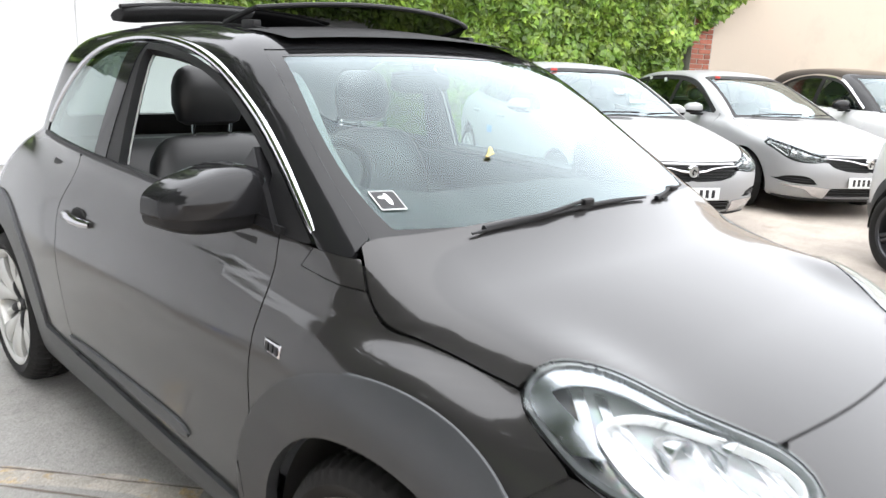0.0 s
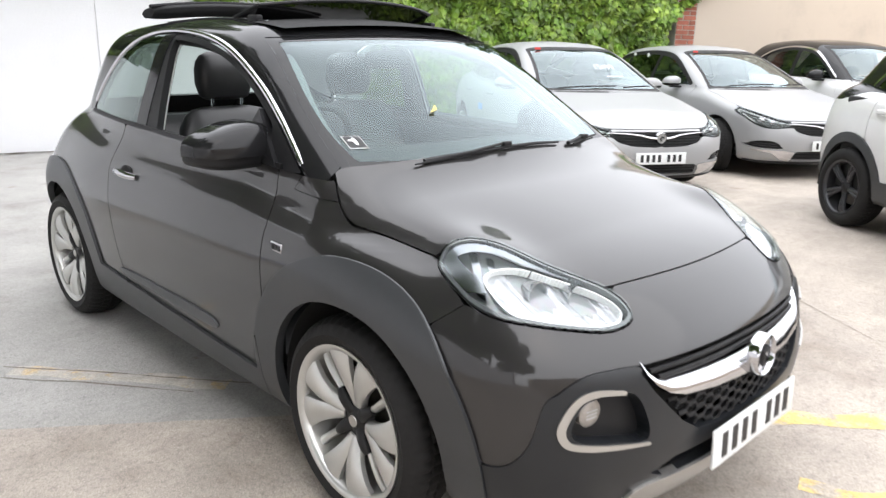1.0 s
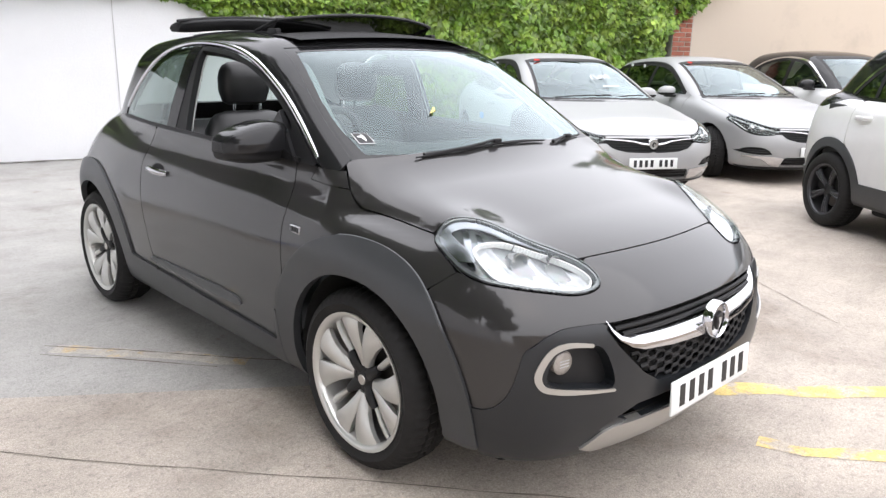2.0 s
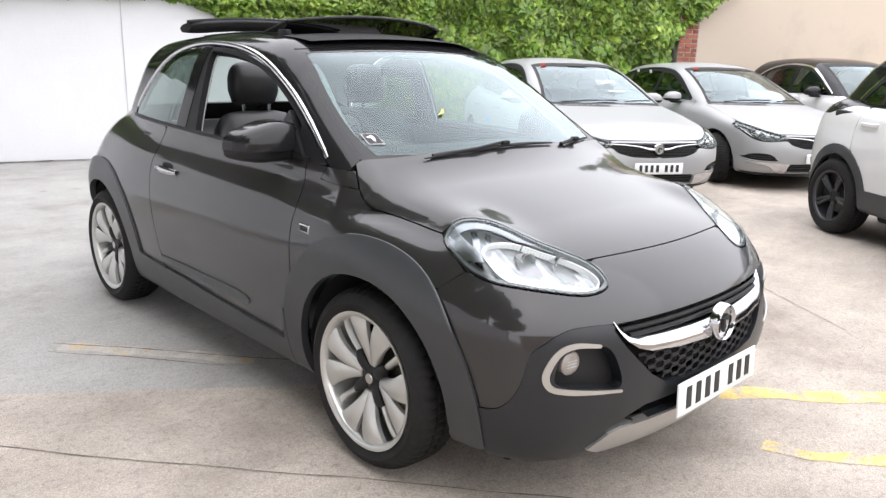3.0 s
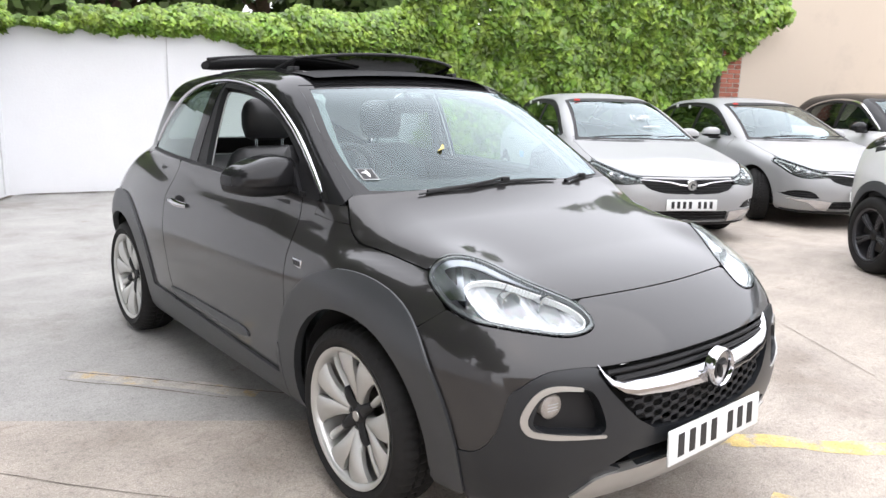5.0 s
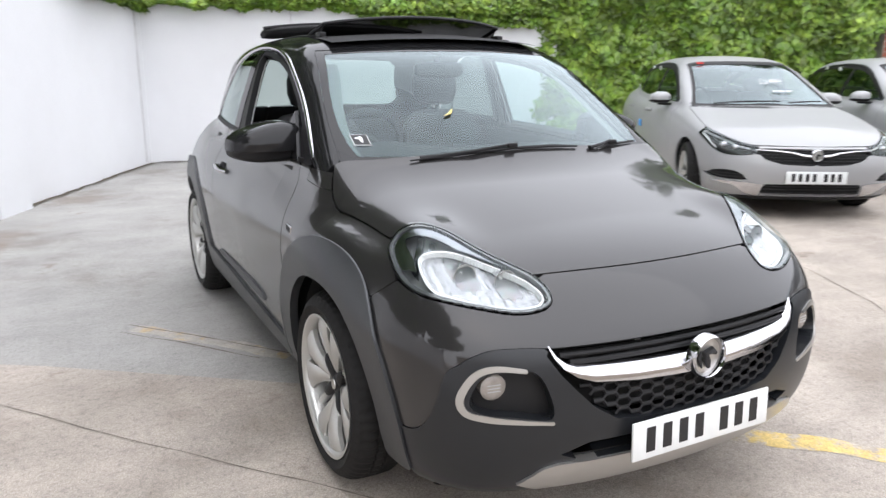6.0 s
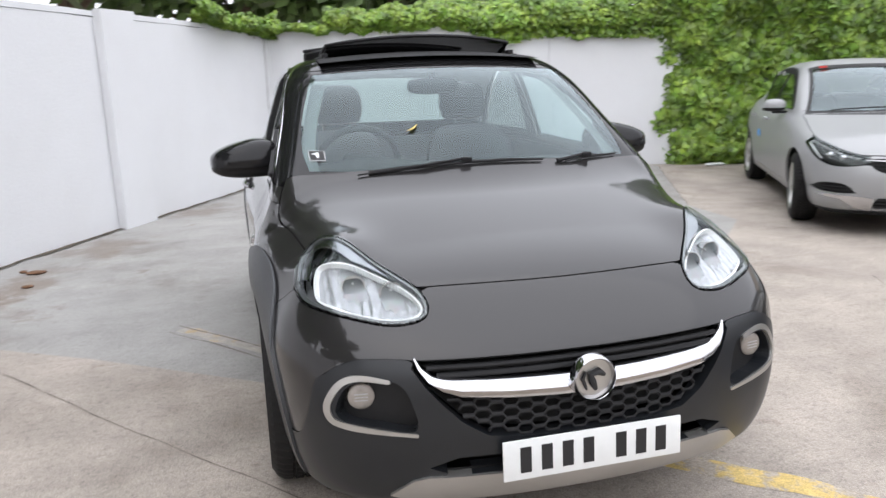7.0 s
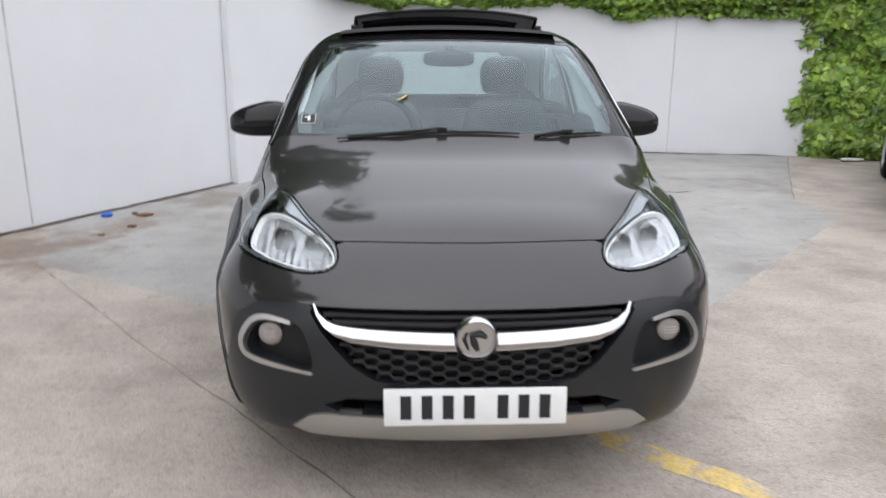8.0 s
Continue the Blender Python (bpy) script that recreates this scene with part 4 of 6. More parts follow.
# headlamps
for s in (-1, 1):
    lamp = skin.panel("headlamp", lambda x, y, z: least(lamp_in(x, y, z) - 0.001, 0.0045 - lamp_in(x, y, z)), M_BLACK, hatchback, "clear headlamp with chrome reflectors", sides=(s,), off=0.003, rim=0.03, refine=4)
    skin.panel("lens", lambda x, y, z: lamp_in(x, y, z) - 0.002, M_LENS, lamp, "clear lens", sides=(s,), off=0.007, rim=0.0).visible_shadow = False
    skin.panel("lens_edge", lambda x, y, z: least(lamp_in(x, y, z) - 0.0045, 0.011 - lamp_in(x, y, z)), M_LENSEDGE, lamp, "pale clear lens edge", sides=(s,), off=0.0, rim=0.02, refine=4)
    skin.panel("housing", lambda x, y, z: lamp_in(x, y, z), M_LAMPDARK, lamp, "smoked lamp housing", sides=(s,), off=-0.04, rim=0.0)
    split = lambda x, y: (np.abs(x) - 0.665) * 0.8 + (y + 0.40) * 0.6
    bright = lambda x, y, z: least(inside(BRIGHT, np.abs(x), y), lamp_in(x, y, z) - 0.013)
    skin.panel("coated_rim", lambda x, y, z: least(lamp_in(x, y, z) - 0.012, 0.046 - lamp_in(x, y, z), -bright(x, y, z) - 0.006, y + 0.55, y + 0.40 + 2.2 * (0.70 - np.abs(x))), M_IRID, lamp, "iridescent coated rim", sides=(s,), off=-0.006, rim=0.004, refine=4)
    skin.panel("signal_panel", lambda x, y, z: least(lamp_in(x, y, z) - 0.024, split(x, y) - 0.026, 0.050 - split(x, y)), M_IRID, lamp, "pale indicator reflector", sides=(s,), off=-0.03, rim=0.03, refine=4)
    skin.panel("inner_block", lambda x, y, z: least(lamp_in(x, y, z) - 0.036, split(x, y) + 0.019, 0.003 - split(x, y)), M_IRID, lamp, "grey lamp insert", sides=(s,), off=-0.034, rim=0.03, refine=4)
    v, f, _ = skin.cut(lambda x, y, z: bright(x, y, z) - 0.003, (s,), -0.03, 0.0, 4)
    v = np.array(v)
    bowls = np.full(len(v), 0.0)
    for bx, bz, br in ((0.475, 0.775, 0.06), (0.575, 0.79, 0.06)):
        bowls = np.maximum(bowls, 1 - ((np.abs(v[:, 0]) - bx) ** 2 + (v[:, 2] - bz) ** 2) / br ** 2)
    flutes = np.abs((np.abs(v[:, 0]) * 42) % 1.0 - 0.5) * 0.016 + np.abs((v[:, 2] * 30) % 1.0 - 0.5) * 0.006
    v[:, 1] += 0.03 * np.clip(bowls, 0, 1) + flutes * (1 - 0.6 * np.clip(bowls, 0, 1))
    put("reflector", mesh_of("reflector", v, f, M_REFLECT, smooth=False), lamp, "faceted chrome reflector")
    skin.panel("light_guide", lambda x, y, z: least(bright(x, y, z), 0.005 - bright(x, y, z)), M_GUIDE, lamp, "white light guide ring", sides=(s,), off=-0.014, rim=0.02, refine=5)
    for (cx, cz, r) in ((0.475, 0.77, 0.03), (0.575, 0.785, 0.03)):
        yy = skin.front_y(cx, cz) + 0.072
        m = look((s * cx, yy, cz), (s * (cx + 0.10), yy - 1, cz - 0.02))
        bm = bmesh.new()
        lathe(bm, [(0.009, 0.035), (0.02, 0.034), (r * 0.75, 0.02), (r, -0.012), (r + 0.004, -0.012), (r * 0.8, 0.03)], 28, m)
        bowl = part("reflector_bowl", bm, M_CHROME, lamp, "round chrome bowl")
        bm = bmesh.new()
        blob(bm, (0, 0, 0.02), (0.006, 0.006, 0.012), m, n=12)
        part("bulb", bm, M_GUIDE, bowl, "clear bulb")

# fog lamps
for s in (-1, 1):
    fog = skin.panel("fog_lamp_surround", lambda x, y, z: least(0.0045 + 0.0035 * np.clip((np.abs(x) - 0.5) * 8, 0, 1) - along(FOG_C, np.abs(x), z), -0.4 - y), M_SATIN, bumper, "satin chrome fog lamp surround", sides=(s,), off=0.009, rim=0.016, refine=5)
    skin.panel("fog_recess", lambda x, y, z: least(inside(FOG, np.abs(x), z) + 0.01, -0.4 - y), M_DARK, fog, "black recess", sides=(s,), off=-0.042, rim=0.0, refine=2)
    yy = skin.front_y(0.6, 0.545)
    m = look((s * 0.598, yy + 0.024, 0.538), (s * 0.75, yy - 1.0, 0.54))
    bm = bmesh.new()
    lathe(bm, [(0.001, -0.003), (0.018, -0.0028), (0.031, -0.001), (0.036, 0.004), (0.037, 0.045), (0.001, 0.045)], 28, m)
    fog_lamp = part("fog_lamp", bm, M_FOG, fog, "frosted round fog lamp")
    for dz in (-0.009, 0.0, 0.009):
        bm = bmesh.new()
        box(bm, (-0.018, dz - 0.0013, -0.0045), (0.018, dz + 0.0013, 0.0), 0.0006, m)
        part("lens_rib", bm, M_LINER, fog_lamp, "pale lens rib")

# grille slats and mesh, badge, plate
for k, z in enumerate((0.597, 0.616)):
    bm = bmesh.new()
    w = 0.405 + 0.025 * k
    pts = [(x, skin.front_y(x, z) + 0.012, z) for x in np.linspace(-w, w, 25)]
    tube(bm, pts, 0.0075, 8)
    part("grille_slat", bm, M_DARK, bumper, "black grille slat")
for k in range(7):
    bm = bmesh.new()
    z0 = 0.434 + 0.0158 * k
    w = float(np.interp(z0, (0.427, 0.438, 0.478, 0.53), (0.2, 0.285, 0.35, 0.395))) - 0.008
    pts = []
    n = int(w / 0.019)
    for i in range(-n, n + 1):
        up = 0.006 if (i + 2 * k) % 4 in (0, 1) else -0.006
        gx = i * 0.019 + (0.005 if i % 2 else -0.005)
        pts.append((gx, skin.front_y(gx, z0) + 0.012, z0 + up))
    tube(bm, pts, 0.0042, 6, flat=1.3)
    part("grille_mesh_bar", bm, M_DARK, bumper, "black honeycomb grille strip")
bm = bmesh.new()
lathe(bm, [(0.052, -0.004), (0.057, -0.012), (0.062, -0.004), (0.063, 0.02), (0.05, 0.02)], 48, look((0, -0.832, 0.573), (0, -2, 0.60)), close=True)
badge = part("front_badge", bm, M_CHROME, bumper, "round chrome badge")
bm = bmesh.new()
lathe(bm, [(0.001, 0.0), (0.053, 0.003), (0.053, 0.012), (0.001, 0.012)], 40, look((0, -0.828, 0.573), (0, -2, 0.60)))
part("badge_disc", bm, M_SATIN, badge, "silver badge disc")
bm = bmesh.new()
bp = look((0, -0.832, 0.573), (0, -2, 0.60))
tube(bm, [bp @ Vector(p) for p in ((-0.028, 0.006, 0), (-0.01, 0.018, -0.002), (0.012, 0.012, -0.002), (0.006, -0.01, -0.002), (-0.004, -0.032, 0))], [0.006, 0.011, 0.010, 0.011, 0.006], 8)
tube(bm, [bp @ Vector(p) for p in ((0.026, 0.02, 0), (0.034, 0.0, 0), (0.022, -0.03, 0))], [0.003, 0.006, 0.003], 8)
part("badge_emblem", bm, M_INK, badge, "dark abstract emblem")


def plate(name, parent, at, width=0.52, height=0.111, mat=None, groups=(4, 3), frontal=None):
    """A number plate with plain bars for its characters."""
    m = frontal if frontal is not None else pose(*at)
    bm = bmesh.new()
    box(bm, (-width / 2, 0, -height / 2), (width / 2, 0.008, height / 2), 0.003, m)
    pl = part(name, bm, M_PLATE, parent, "white number plate with plain dark bars")
    n = sum(groups)
    step = width * 0.115
    x = -step * (n + 0.6 - 1) / 2
    for i in range(n):
        if i == groups[0]:
            x += step * 0.6
        bm = bmesh.new()
        box(bm, (x - step * 0.26, -0.0015, -height * 0.32), (x + step * 0.26, 0.002, height * 0.32), 0, m)
        part("character_bar", bm, M_INK, pl, smooth=False)
        x += step
    return pl


plate("number_plate", bumper, (0, 0, 0), frontal=pose(0, -0.842, 0.374, -3, 0, 0))


# wheels
def wheel_parts(radius, rim_r, width, wide, rim_mat, spokes=5, cap=M_DARK):
    """Tyre, rim, spokes and cap round the z axis, outer face up; returns (name, mesh, material, label) for each."""
    out = []
    hw = width / 2
    bm = bmesh.new()
    prof = [(rim_r - 0.006, hw - 0.02), (rim_r + 0.004, hw - 0.006), (rim_r + 0.03, hw + 0.004), (radius - 0.04, hw), (radius - 0.017, hw - 0.013), (radius - 0.004, hw - 0.034),
            (radius, hw - 0.05), (radius, hw - 0.062), (radius - 0.007, hw - 0.064), (radius - 0.007, hw - 0.071), (radius + 0.001, hw - 0.073), (radius + 0.002, 0.006), (radius - 0.006, 0.004), (radius - 0.006, -0.004), (radius + 0.002, -0.006),
            (radius, -hw + 0.05), (radius - 0.02, -hw + 0.012), (radius - 0.05, -hw), (rim_r, -hw + 0.015)]
    n = 168
    lathe(bm, prof, n, close=True)
    for v in bm.verts:
        r = math.hypot(v.co.x, v.co.y)
        if r > radius - 0.012:
            k = round(math.atan2(v.co.y, v.co.x) / (2 * math.pi) * n)
            if k % 3 == (0 if abs(v.co.z) > 0.03 else 1):
                v.co.x *= 1 - 0.008 / r
                v.co.y *= 1 - 0.008 / r
    out.append(("tyre", bm, M_TYRE, "black rubber tyre"))
    bm = bmesh.new()
    lathe(bm, [(rim_r - 0.004, hw - 0.012), (rim_r + 0.001, hw - 0.003), (rim_r - 0.008, hw - 0.004), (rim_r - 0.018, hw - 0.012), (rim_r - 0.022, hw - 0.03), (rim_r - 0.03, -hw + 0.02), (rim_r - 0.02, -hw + 0.02), (rim_r - 0.004, hw - 0.02)], 72, close=True)
    out.append(("rim", bm, rim_mat, ""))
    bm = bmesh.new()
    lathe(bm, [(0.001, hw - 0.10), (0.13, hw - 0.10), (0.15, hw - 0.115), (0.001, hw - 0.115)], 40)
    out.append(("brake_disc", bm, M_BRAKE, "dull steel brake disc"))
    bm = bmesh.new()
    lathe(bm, [(0.001, hw - 0.038), (0.02, hw - 0.038), (0.026, hw - 0.042), (0.055, hw - 0.05), (0.066, hw - 0.07), (0.001, hw - 0.08)], 32)
    out.append(("wheel_cap", bm, cap, "black hub cap"))

    if wide:
        bm = bmesh.new()
        lathe(bm, [(0.001, hw - 0.0345), (0.017, hw - 0.035), (0.019, hw - 0.04)], 24)
        out.append(("hub_badge", bm, M_SATIN, "small silver badge"))

    def spoke(a0, r0, w0, r1, w1, twist, lift, tilt=0.0):
        bm = bmesh.new()
        rows = []
        for t in np.linspace(0, 1, 9):
            r = r0 + (r1 - r0) * t
            w = w0 + (w1 - w0) * t ** 1.4
            a = a0 + twist * t
            z = hw - 0.046 + (0.032 + lift) * math.sin(t * math.pi / 2) - 0.012 * t ** 4
            ring = []
            for dx, dz in ((-1, -0.022), (-1, -0.006), (-0.72, 0.0), (0.0, 0.004), (0.72, 0.0), (1, -0.006), (1, -0.022)):
                c, s_ = math.cos(a), math.sin(a)
                off = dx * w / 2
                ring.append(bm.verts.new((r * c - off * s_, r * s_ + off * c, z + dz + tilt * off * (1 - t * 0.5))))
            rows.append(ring)
        for q, v in zip(rows, rows[1:]):
            for k in range(6):
                bm.faces.new((q[k], q[k + 1], v[k + 1], v[k]))
        for ring in (rows[0], rows[-1]):
            bm.faces.new(ring)
        return bm
    r1 = rim_r - 0.010
    for k in range(spokes):
        a = 2 * math.pi * k / spokes
        if wide:
            out.append(("spoke", spoke(a + 0.62, 0.050, 0.034, r1, 0.106, -0.20, 0.006, 0.12), rim_mat, ""))
            out.append(("spoke", spoke(a - 0.66, 0.050, 0.034, r1, 0.115, 0.22, 0.006, -0.14), rim_mat, ""))
            out.append(("spoke_insert", spoke(a, 0.092, 0.022, r1, 0.030, 0.02, -0.018, 0.25), rim_mat, ""))
            out.append(("hub_arm", spoke(a, 0.02, 0.046, 0.105, 0.026, 0.0, -0.012), cap, "black hub arm"))
        else:
            out.append(("spoke", spoke(a, 0.045, 0.026, r1, 0.034, 0.02, 0.0), rim_mat, ""))
            out.append(("spoke", spoke(a + 0.24, 0.045, 0.026, r1, 0.034, -0.02, 0.0), rim_mat, ""))
    return out


def fit_wheels(car, places, radius, rim_r, width, wide, rim_mat, steer=0.0, cap=M_DARK, spokes=5, turn=None):
    """Four wheels as parts of the car, each with tyre, rim and spokes."""
    made = []
    for name, bm, mat, label in wheel_parts(radius, rim_r, width, wide, rim_mat, spokes, cap):
        me = bpy.data.meshes.new(name)
        bmesh.ops.recalc_face_normals(bm, faces=bm.faces)
        bm.to_mesh(me)
        bm.free()
        me.materials.append(mat)
        me.polygons.foreach_set("use_smooth", [True] * len(me.polygons))
        me.set_sharp_from_angle(angle=radians(40))
        made.append((name, me, label))
    for x, y in places:
        m = pose(x, y, radius, 0, 90 if x > 0 else -90, 0)
        if steer and y < 0.5:
            m = pose(x, y, radius, 0, 0, steer) @ pose(0, 0, 0, 0, 90 if x > 0 else -90, 0)
        m = m @ pose(0, 0, 0, 0, 0, turn[0 if y < 1 else 1] if turn else 37 + 61 * y + 20 * x)
        wheel = put("wheel", made[0][1], car, "alloy wheel with black tyre", m)
        for name, me, label in made[1:]:
            put(name, me, wheel, label)
        wheel.data = made[0][1]


fit_wheels(hatchback, [(s * 0.736, y) for s in (-1, 1) for y in AXLES], WHEEL_R, 0.24, 0.205, True, M_ALLOY, spokes=4, turn=(38.5, 22.0))


def wheel_wells(car, axles, half, r, zc):
    for s in (-1, 1):
        for y0 in axles:
            bm = bmesh.new()
            rows = []
            for x in (half, half - 0.09, half - 0.30):
                rows.append([bm.verts.new((s * x, y0 + (r + 0.004) * math.cos(a), zc + (r + 0.004) * math.sin(a))) for a in np.linspace(-0.12, math.pi + 0.12, 30)])
            for q, w in zip(rows, rows[1:]):
                for k in range(29):
                    bm.faces.new((q[k], q[k + 1], w[k + 1], w[k]))
            bm.faces.new(rows[-1])
            part("wheel_well", bm, M_VOID, car, "black wheel arch liner")


wheel_wells(hatchback, AXLES, 0.785, 0.372, 0.315)
bm = bmesh.new()
box(bm, (-0.70, -0.55, 0.20), (0.70, -0.40, 0.26), 0.02)
box(bm, (-0.55, -0.40, 0.17), (0.55, 2.7, 0.23), 0.02)
box(bm, (-0.76, 0.42, 0.18), (0.76, 1.88, 0.24), 0.02)
part("underbody", bm, M_VOID, hatchback, "dark underbody")

# door mirrors, handles, badges on the wings
for s in (-1, 1):
    door = [o for o in hatchback.children if o.name.split(".")[0] == "door"][0 if s < 0 else 1]
    bm = bmesh.new()
    blob(bm, (0, 0, 0), (0.142, 0.086, 0.10), p=4.2, n=44)
    for v in bm.verts:
        t = v.co.x / 0.145
        crest = 1 - 0.36 * max(0, -t + 0.2) ** 1.3 - 0.40 * max(0, t - 0.45) ** 1.6
        v.co.z = v.co.z * crest if v.co.z > 0 else max(v.co.z, -0.004)
        v.co.y += 0.028 * max(0, -t) ** 2 - 0.02 * (1 - t * t) * (1 - abs(v.co.z) / 0.1)
        v.co.y = min(v.co.y, 0.05)
    mirror = part("door_mirror", bm, M_BLACK, door, "gloss black door mirror", m=pose(-0.832 if s < 0 else 0.795, 0.600, 1.036, 0, 0, -8 * s) @ (Matrix.Diagonal((1, 1, 1, 1)) if s < 0 else Matrix.Diagonal((-1, 1, 1, 1))))
    bm = bmesh.new()
    blob(bm, (0, 0, 0), (0.140, 0.084, 0.05), p=4.2, n=40)
    for v in bm.verts:
        t = v.co.x / 0.142
        v.co.z = min(v.co.z, -0.005)
        v.co.y += 0.028 * max(0, -t) ** 2
        v.co.y = min(v.co.y, 0.048)
        v.co.z *= 1 - 0.28 * max(0, -t) ** 2
    tube(bm, [(0.06, -0.02, -0.03), (0.11, -0.015, -0.026), (0.175, 0.0, -0.02)], [0.022, 0.02, 0.024], 12, flat=0.55)
    part("mirror_base", bm, M_DARK, mirror, "matt black mirror foot")
    bm = bmesh.new()
    box(bm, (-0.085, 0.047, -0.03), (0.09, 0.053, 0.04), 0.004)
    part("mirror_glass", bm, M_CHROME, mirror, "mirror glass")
    bm = bmesh.new()
    tri = [(0.44, 1.002), (0.70, 1.01), (0.60, 1.17)]
    lo = [bm.verts.new((s * (skin.side_x(y, z) - 0.02), y, z)) for y, z in tri]
    hi = [bm.verts.new((s * (skin.side_x(y, z) + 0.012), y, z)) for y, z in tri]
    bm.faces.new(hi)
    for k in range(3):
        bm.faces.new((lo[k], lo[(k + 1) % 3], hi[(k + 1) % 3], hi[k]))
    part("mirror_sail", bm, M_BLACK, door, "black mirror corner panel", smooth=False)
    hx = skin.side_x(1.46, 0.845)
    bm = bmesh.new()
    blob(bm, (s * (hx - 0.006), 1.475, 0.84), (0.012, 0.062, 0.038), p=2.2)
    handle = part("door_handle", bm, M_VOID, door, "recessed door handle")
    bm = bmesh.new()
    tube(bm, [(s * (hx + d), y, z) for y, z, d in ((1.375, 0.842, 0.002), (1.40, 0.846, 0.02), (1.46, 0.848, 0.026), (1.53, 0.848, 0.022), (1.56, 0.846, 0.002))], [0.008, 0.011, 0.012, 0.011, 0.008], 10, flat=1.3)
    part("handle_grip", bm, M_CHROME, handle, "chrome grip")
    wing = [o for o in hatchback.children if o.name.split(".")[0] == "front_wing"][0 if s < 0 else 1]
    bx = skin.side_x(0.325, 0.785)
    bm = bmesh.new()
    box(bm, (-0.003, -0.034, -0.015), (0.006, 0.034, 0.015), 0.003, pose(s * bx, 0.325, 0.782, 0, -4 * s, -3))
    wb = part("wing_badge", bm, M_CHROME, wing, "small chrome side badge")
    bm = bmesh.new()
    for k in (-1, 0, 1):
        box(bm, (-0.006 if s < 0 else 0.004, k * 0.019 - 0.006, -0.009), (-0.003 if s < 0 else 0.0075, k * 0.019 + 0.006, 0.009), 0, pose(s * bx, 0.325, 0.782, 0, -4 * s, -3))
    part("badge_mark", bm, M_INK, wb, smooth=False)


# folded fabric roof and the wind deflector
def roof_z(x, y):
    return float(HATCH["roof"](np.array(y)) - HATCH["roof_crown"] * x * x)


bm = bmesh.new()
rows = []
for t in np.linspace(0, 1, 15):
    x = -0.46 + 0.92 * t
    zc = 1.510 + 0.035 * (1 - (x / 0.49) ** 2)
    prof = [(1.91, -0.015), (1.90, 0.008), (1.93, 0.018), (2.0, 0.016), (2.06, 0.004), (2.09, -0.014), (2.06, -0.04), (1.95, -0.04)]
    e = 0.75 if t in (0, 1) else 1.0
    rows.append([bm.verts.new((x, 2.02 + (y - 2.02) * e, zc - 0.016 + dz * e * 1.05)) for y, dz in prof])
for q, w in zip(rows, rows[1:]):
    for k in range(8):
        bm.faces.new((q[k], q[(k + 1) % 8], w[(k + 1) % 8], w[k]))
bm.faces.new(rows[0])
bm.faces.new(rows[-1])
bmesh.ops.bevel(bm, geom=list(bm.edges), offset=0.004, segments=1, affect="EDGES")
part("folded_fabric_roof", bm, M_CANVAS, hatchback, "black fabric roof folded back in a stack")
for k in range(1):
    bm = bmesh.new()
    tube(bm, [(x, 1.945 + 0.075 * k, 1.515 + 0.006 * (k % 2) - 0.012 * k + 0.035 * (1 - (x / 0.49) ** 2)) for x in np.linspace(-0.47, 0.47, 15)], 0.014, 8, flat=0.6)
    part("fabric_fold", bm, M_CANVAS, hatchback)
for s in (-1, 1):
    bm = bmesh.new()
    tube(bm, [(s * 0.455, y, roof_z(0.455, y) + 0.002) for y in np.linspace(0.96, 1.80, 14)], 0.0045, 8)
    part("roof_rail", bm, M_DARK, hatchback, "black fabric roof guide rail")
arc = [(x, 0.95 + 0.09 * (abs(x) / 0.44) ** 3, 1.543 - 0.033 * (x / 0.44) ** 2) for x in np.linspace(-0.44, 0.44, 21)]
bm = bmesh.new()
tube(bm, arc, 0.0075, 8)
deflector = part("wind_deflector", bm, M_DARK, hatchback, "black wind deflector bar with mesh")
bm = bmesh.new()
cols = [[bm.verts.new((x, y + (0.05 if abs(x) < 2 else 0) * t, z * (1 - t) + (roof_z(x, 0.97) + 0.004) * t)) for t in (0.0, 0.35, 0.7, 1.0)] for x, y, z in arc]
for q, w in zip(cols, cols[1:]):
    for k in range(3):
        bm.faces.new((q[k], q[k + 1], w[k + 1], w[k]))
part("deflector_net", bm, M_NET, deflector, "see-through black net")
for s in (-1, 1):
    bm = bmesh.new()
    tube(bm, [(s * 0.44, 1.04, 1.51), (s * 0.448, 1.12, 1.488), (s * 0.452, 1.20, 1.466)], [0.008, 0.009, 0.01], 8)
    box(bm, (s * 0.45 - 0.014, 1.02, 1.45), (s * 0.45 + 0.014, 1.09, 1.475), 0.005)
    part("deflector_arm", bm, M_DARK, deflector, "black hinge arm")
bm = bmesh.new()
n = 14
cols = [[bm.verts.new((x, y, roof_z(x, y) + 0.003)) for y in np.linspace(0.735 + 0.16 * x * x, 0.99, 7)] for x in np.linspace(-0.50, 0.50, n)]
for q, w in zip(cols, cols[1:]):
    for k in range(6):
        bm.faces.new((q[k], q[k + 1], w[k + 1], w[k]))
part("roof_front_trim", bm, M_CANVAS, hatchback, "matt black roof front trim")

# wipers
def screen_point(x, z, out):
    y = float(HATCH["screen"](np.array(z))) + HATCH["screen_bow"] * x * x
    return (x, y - out * 0.84, z + out * 0.54)


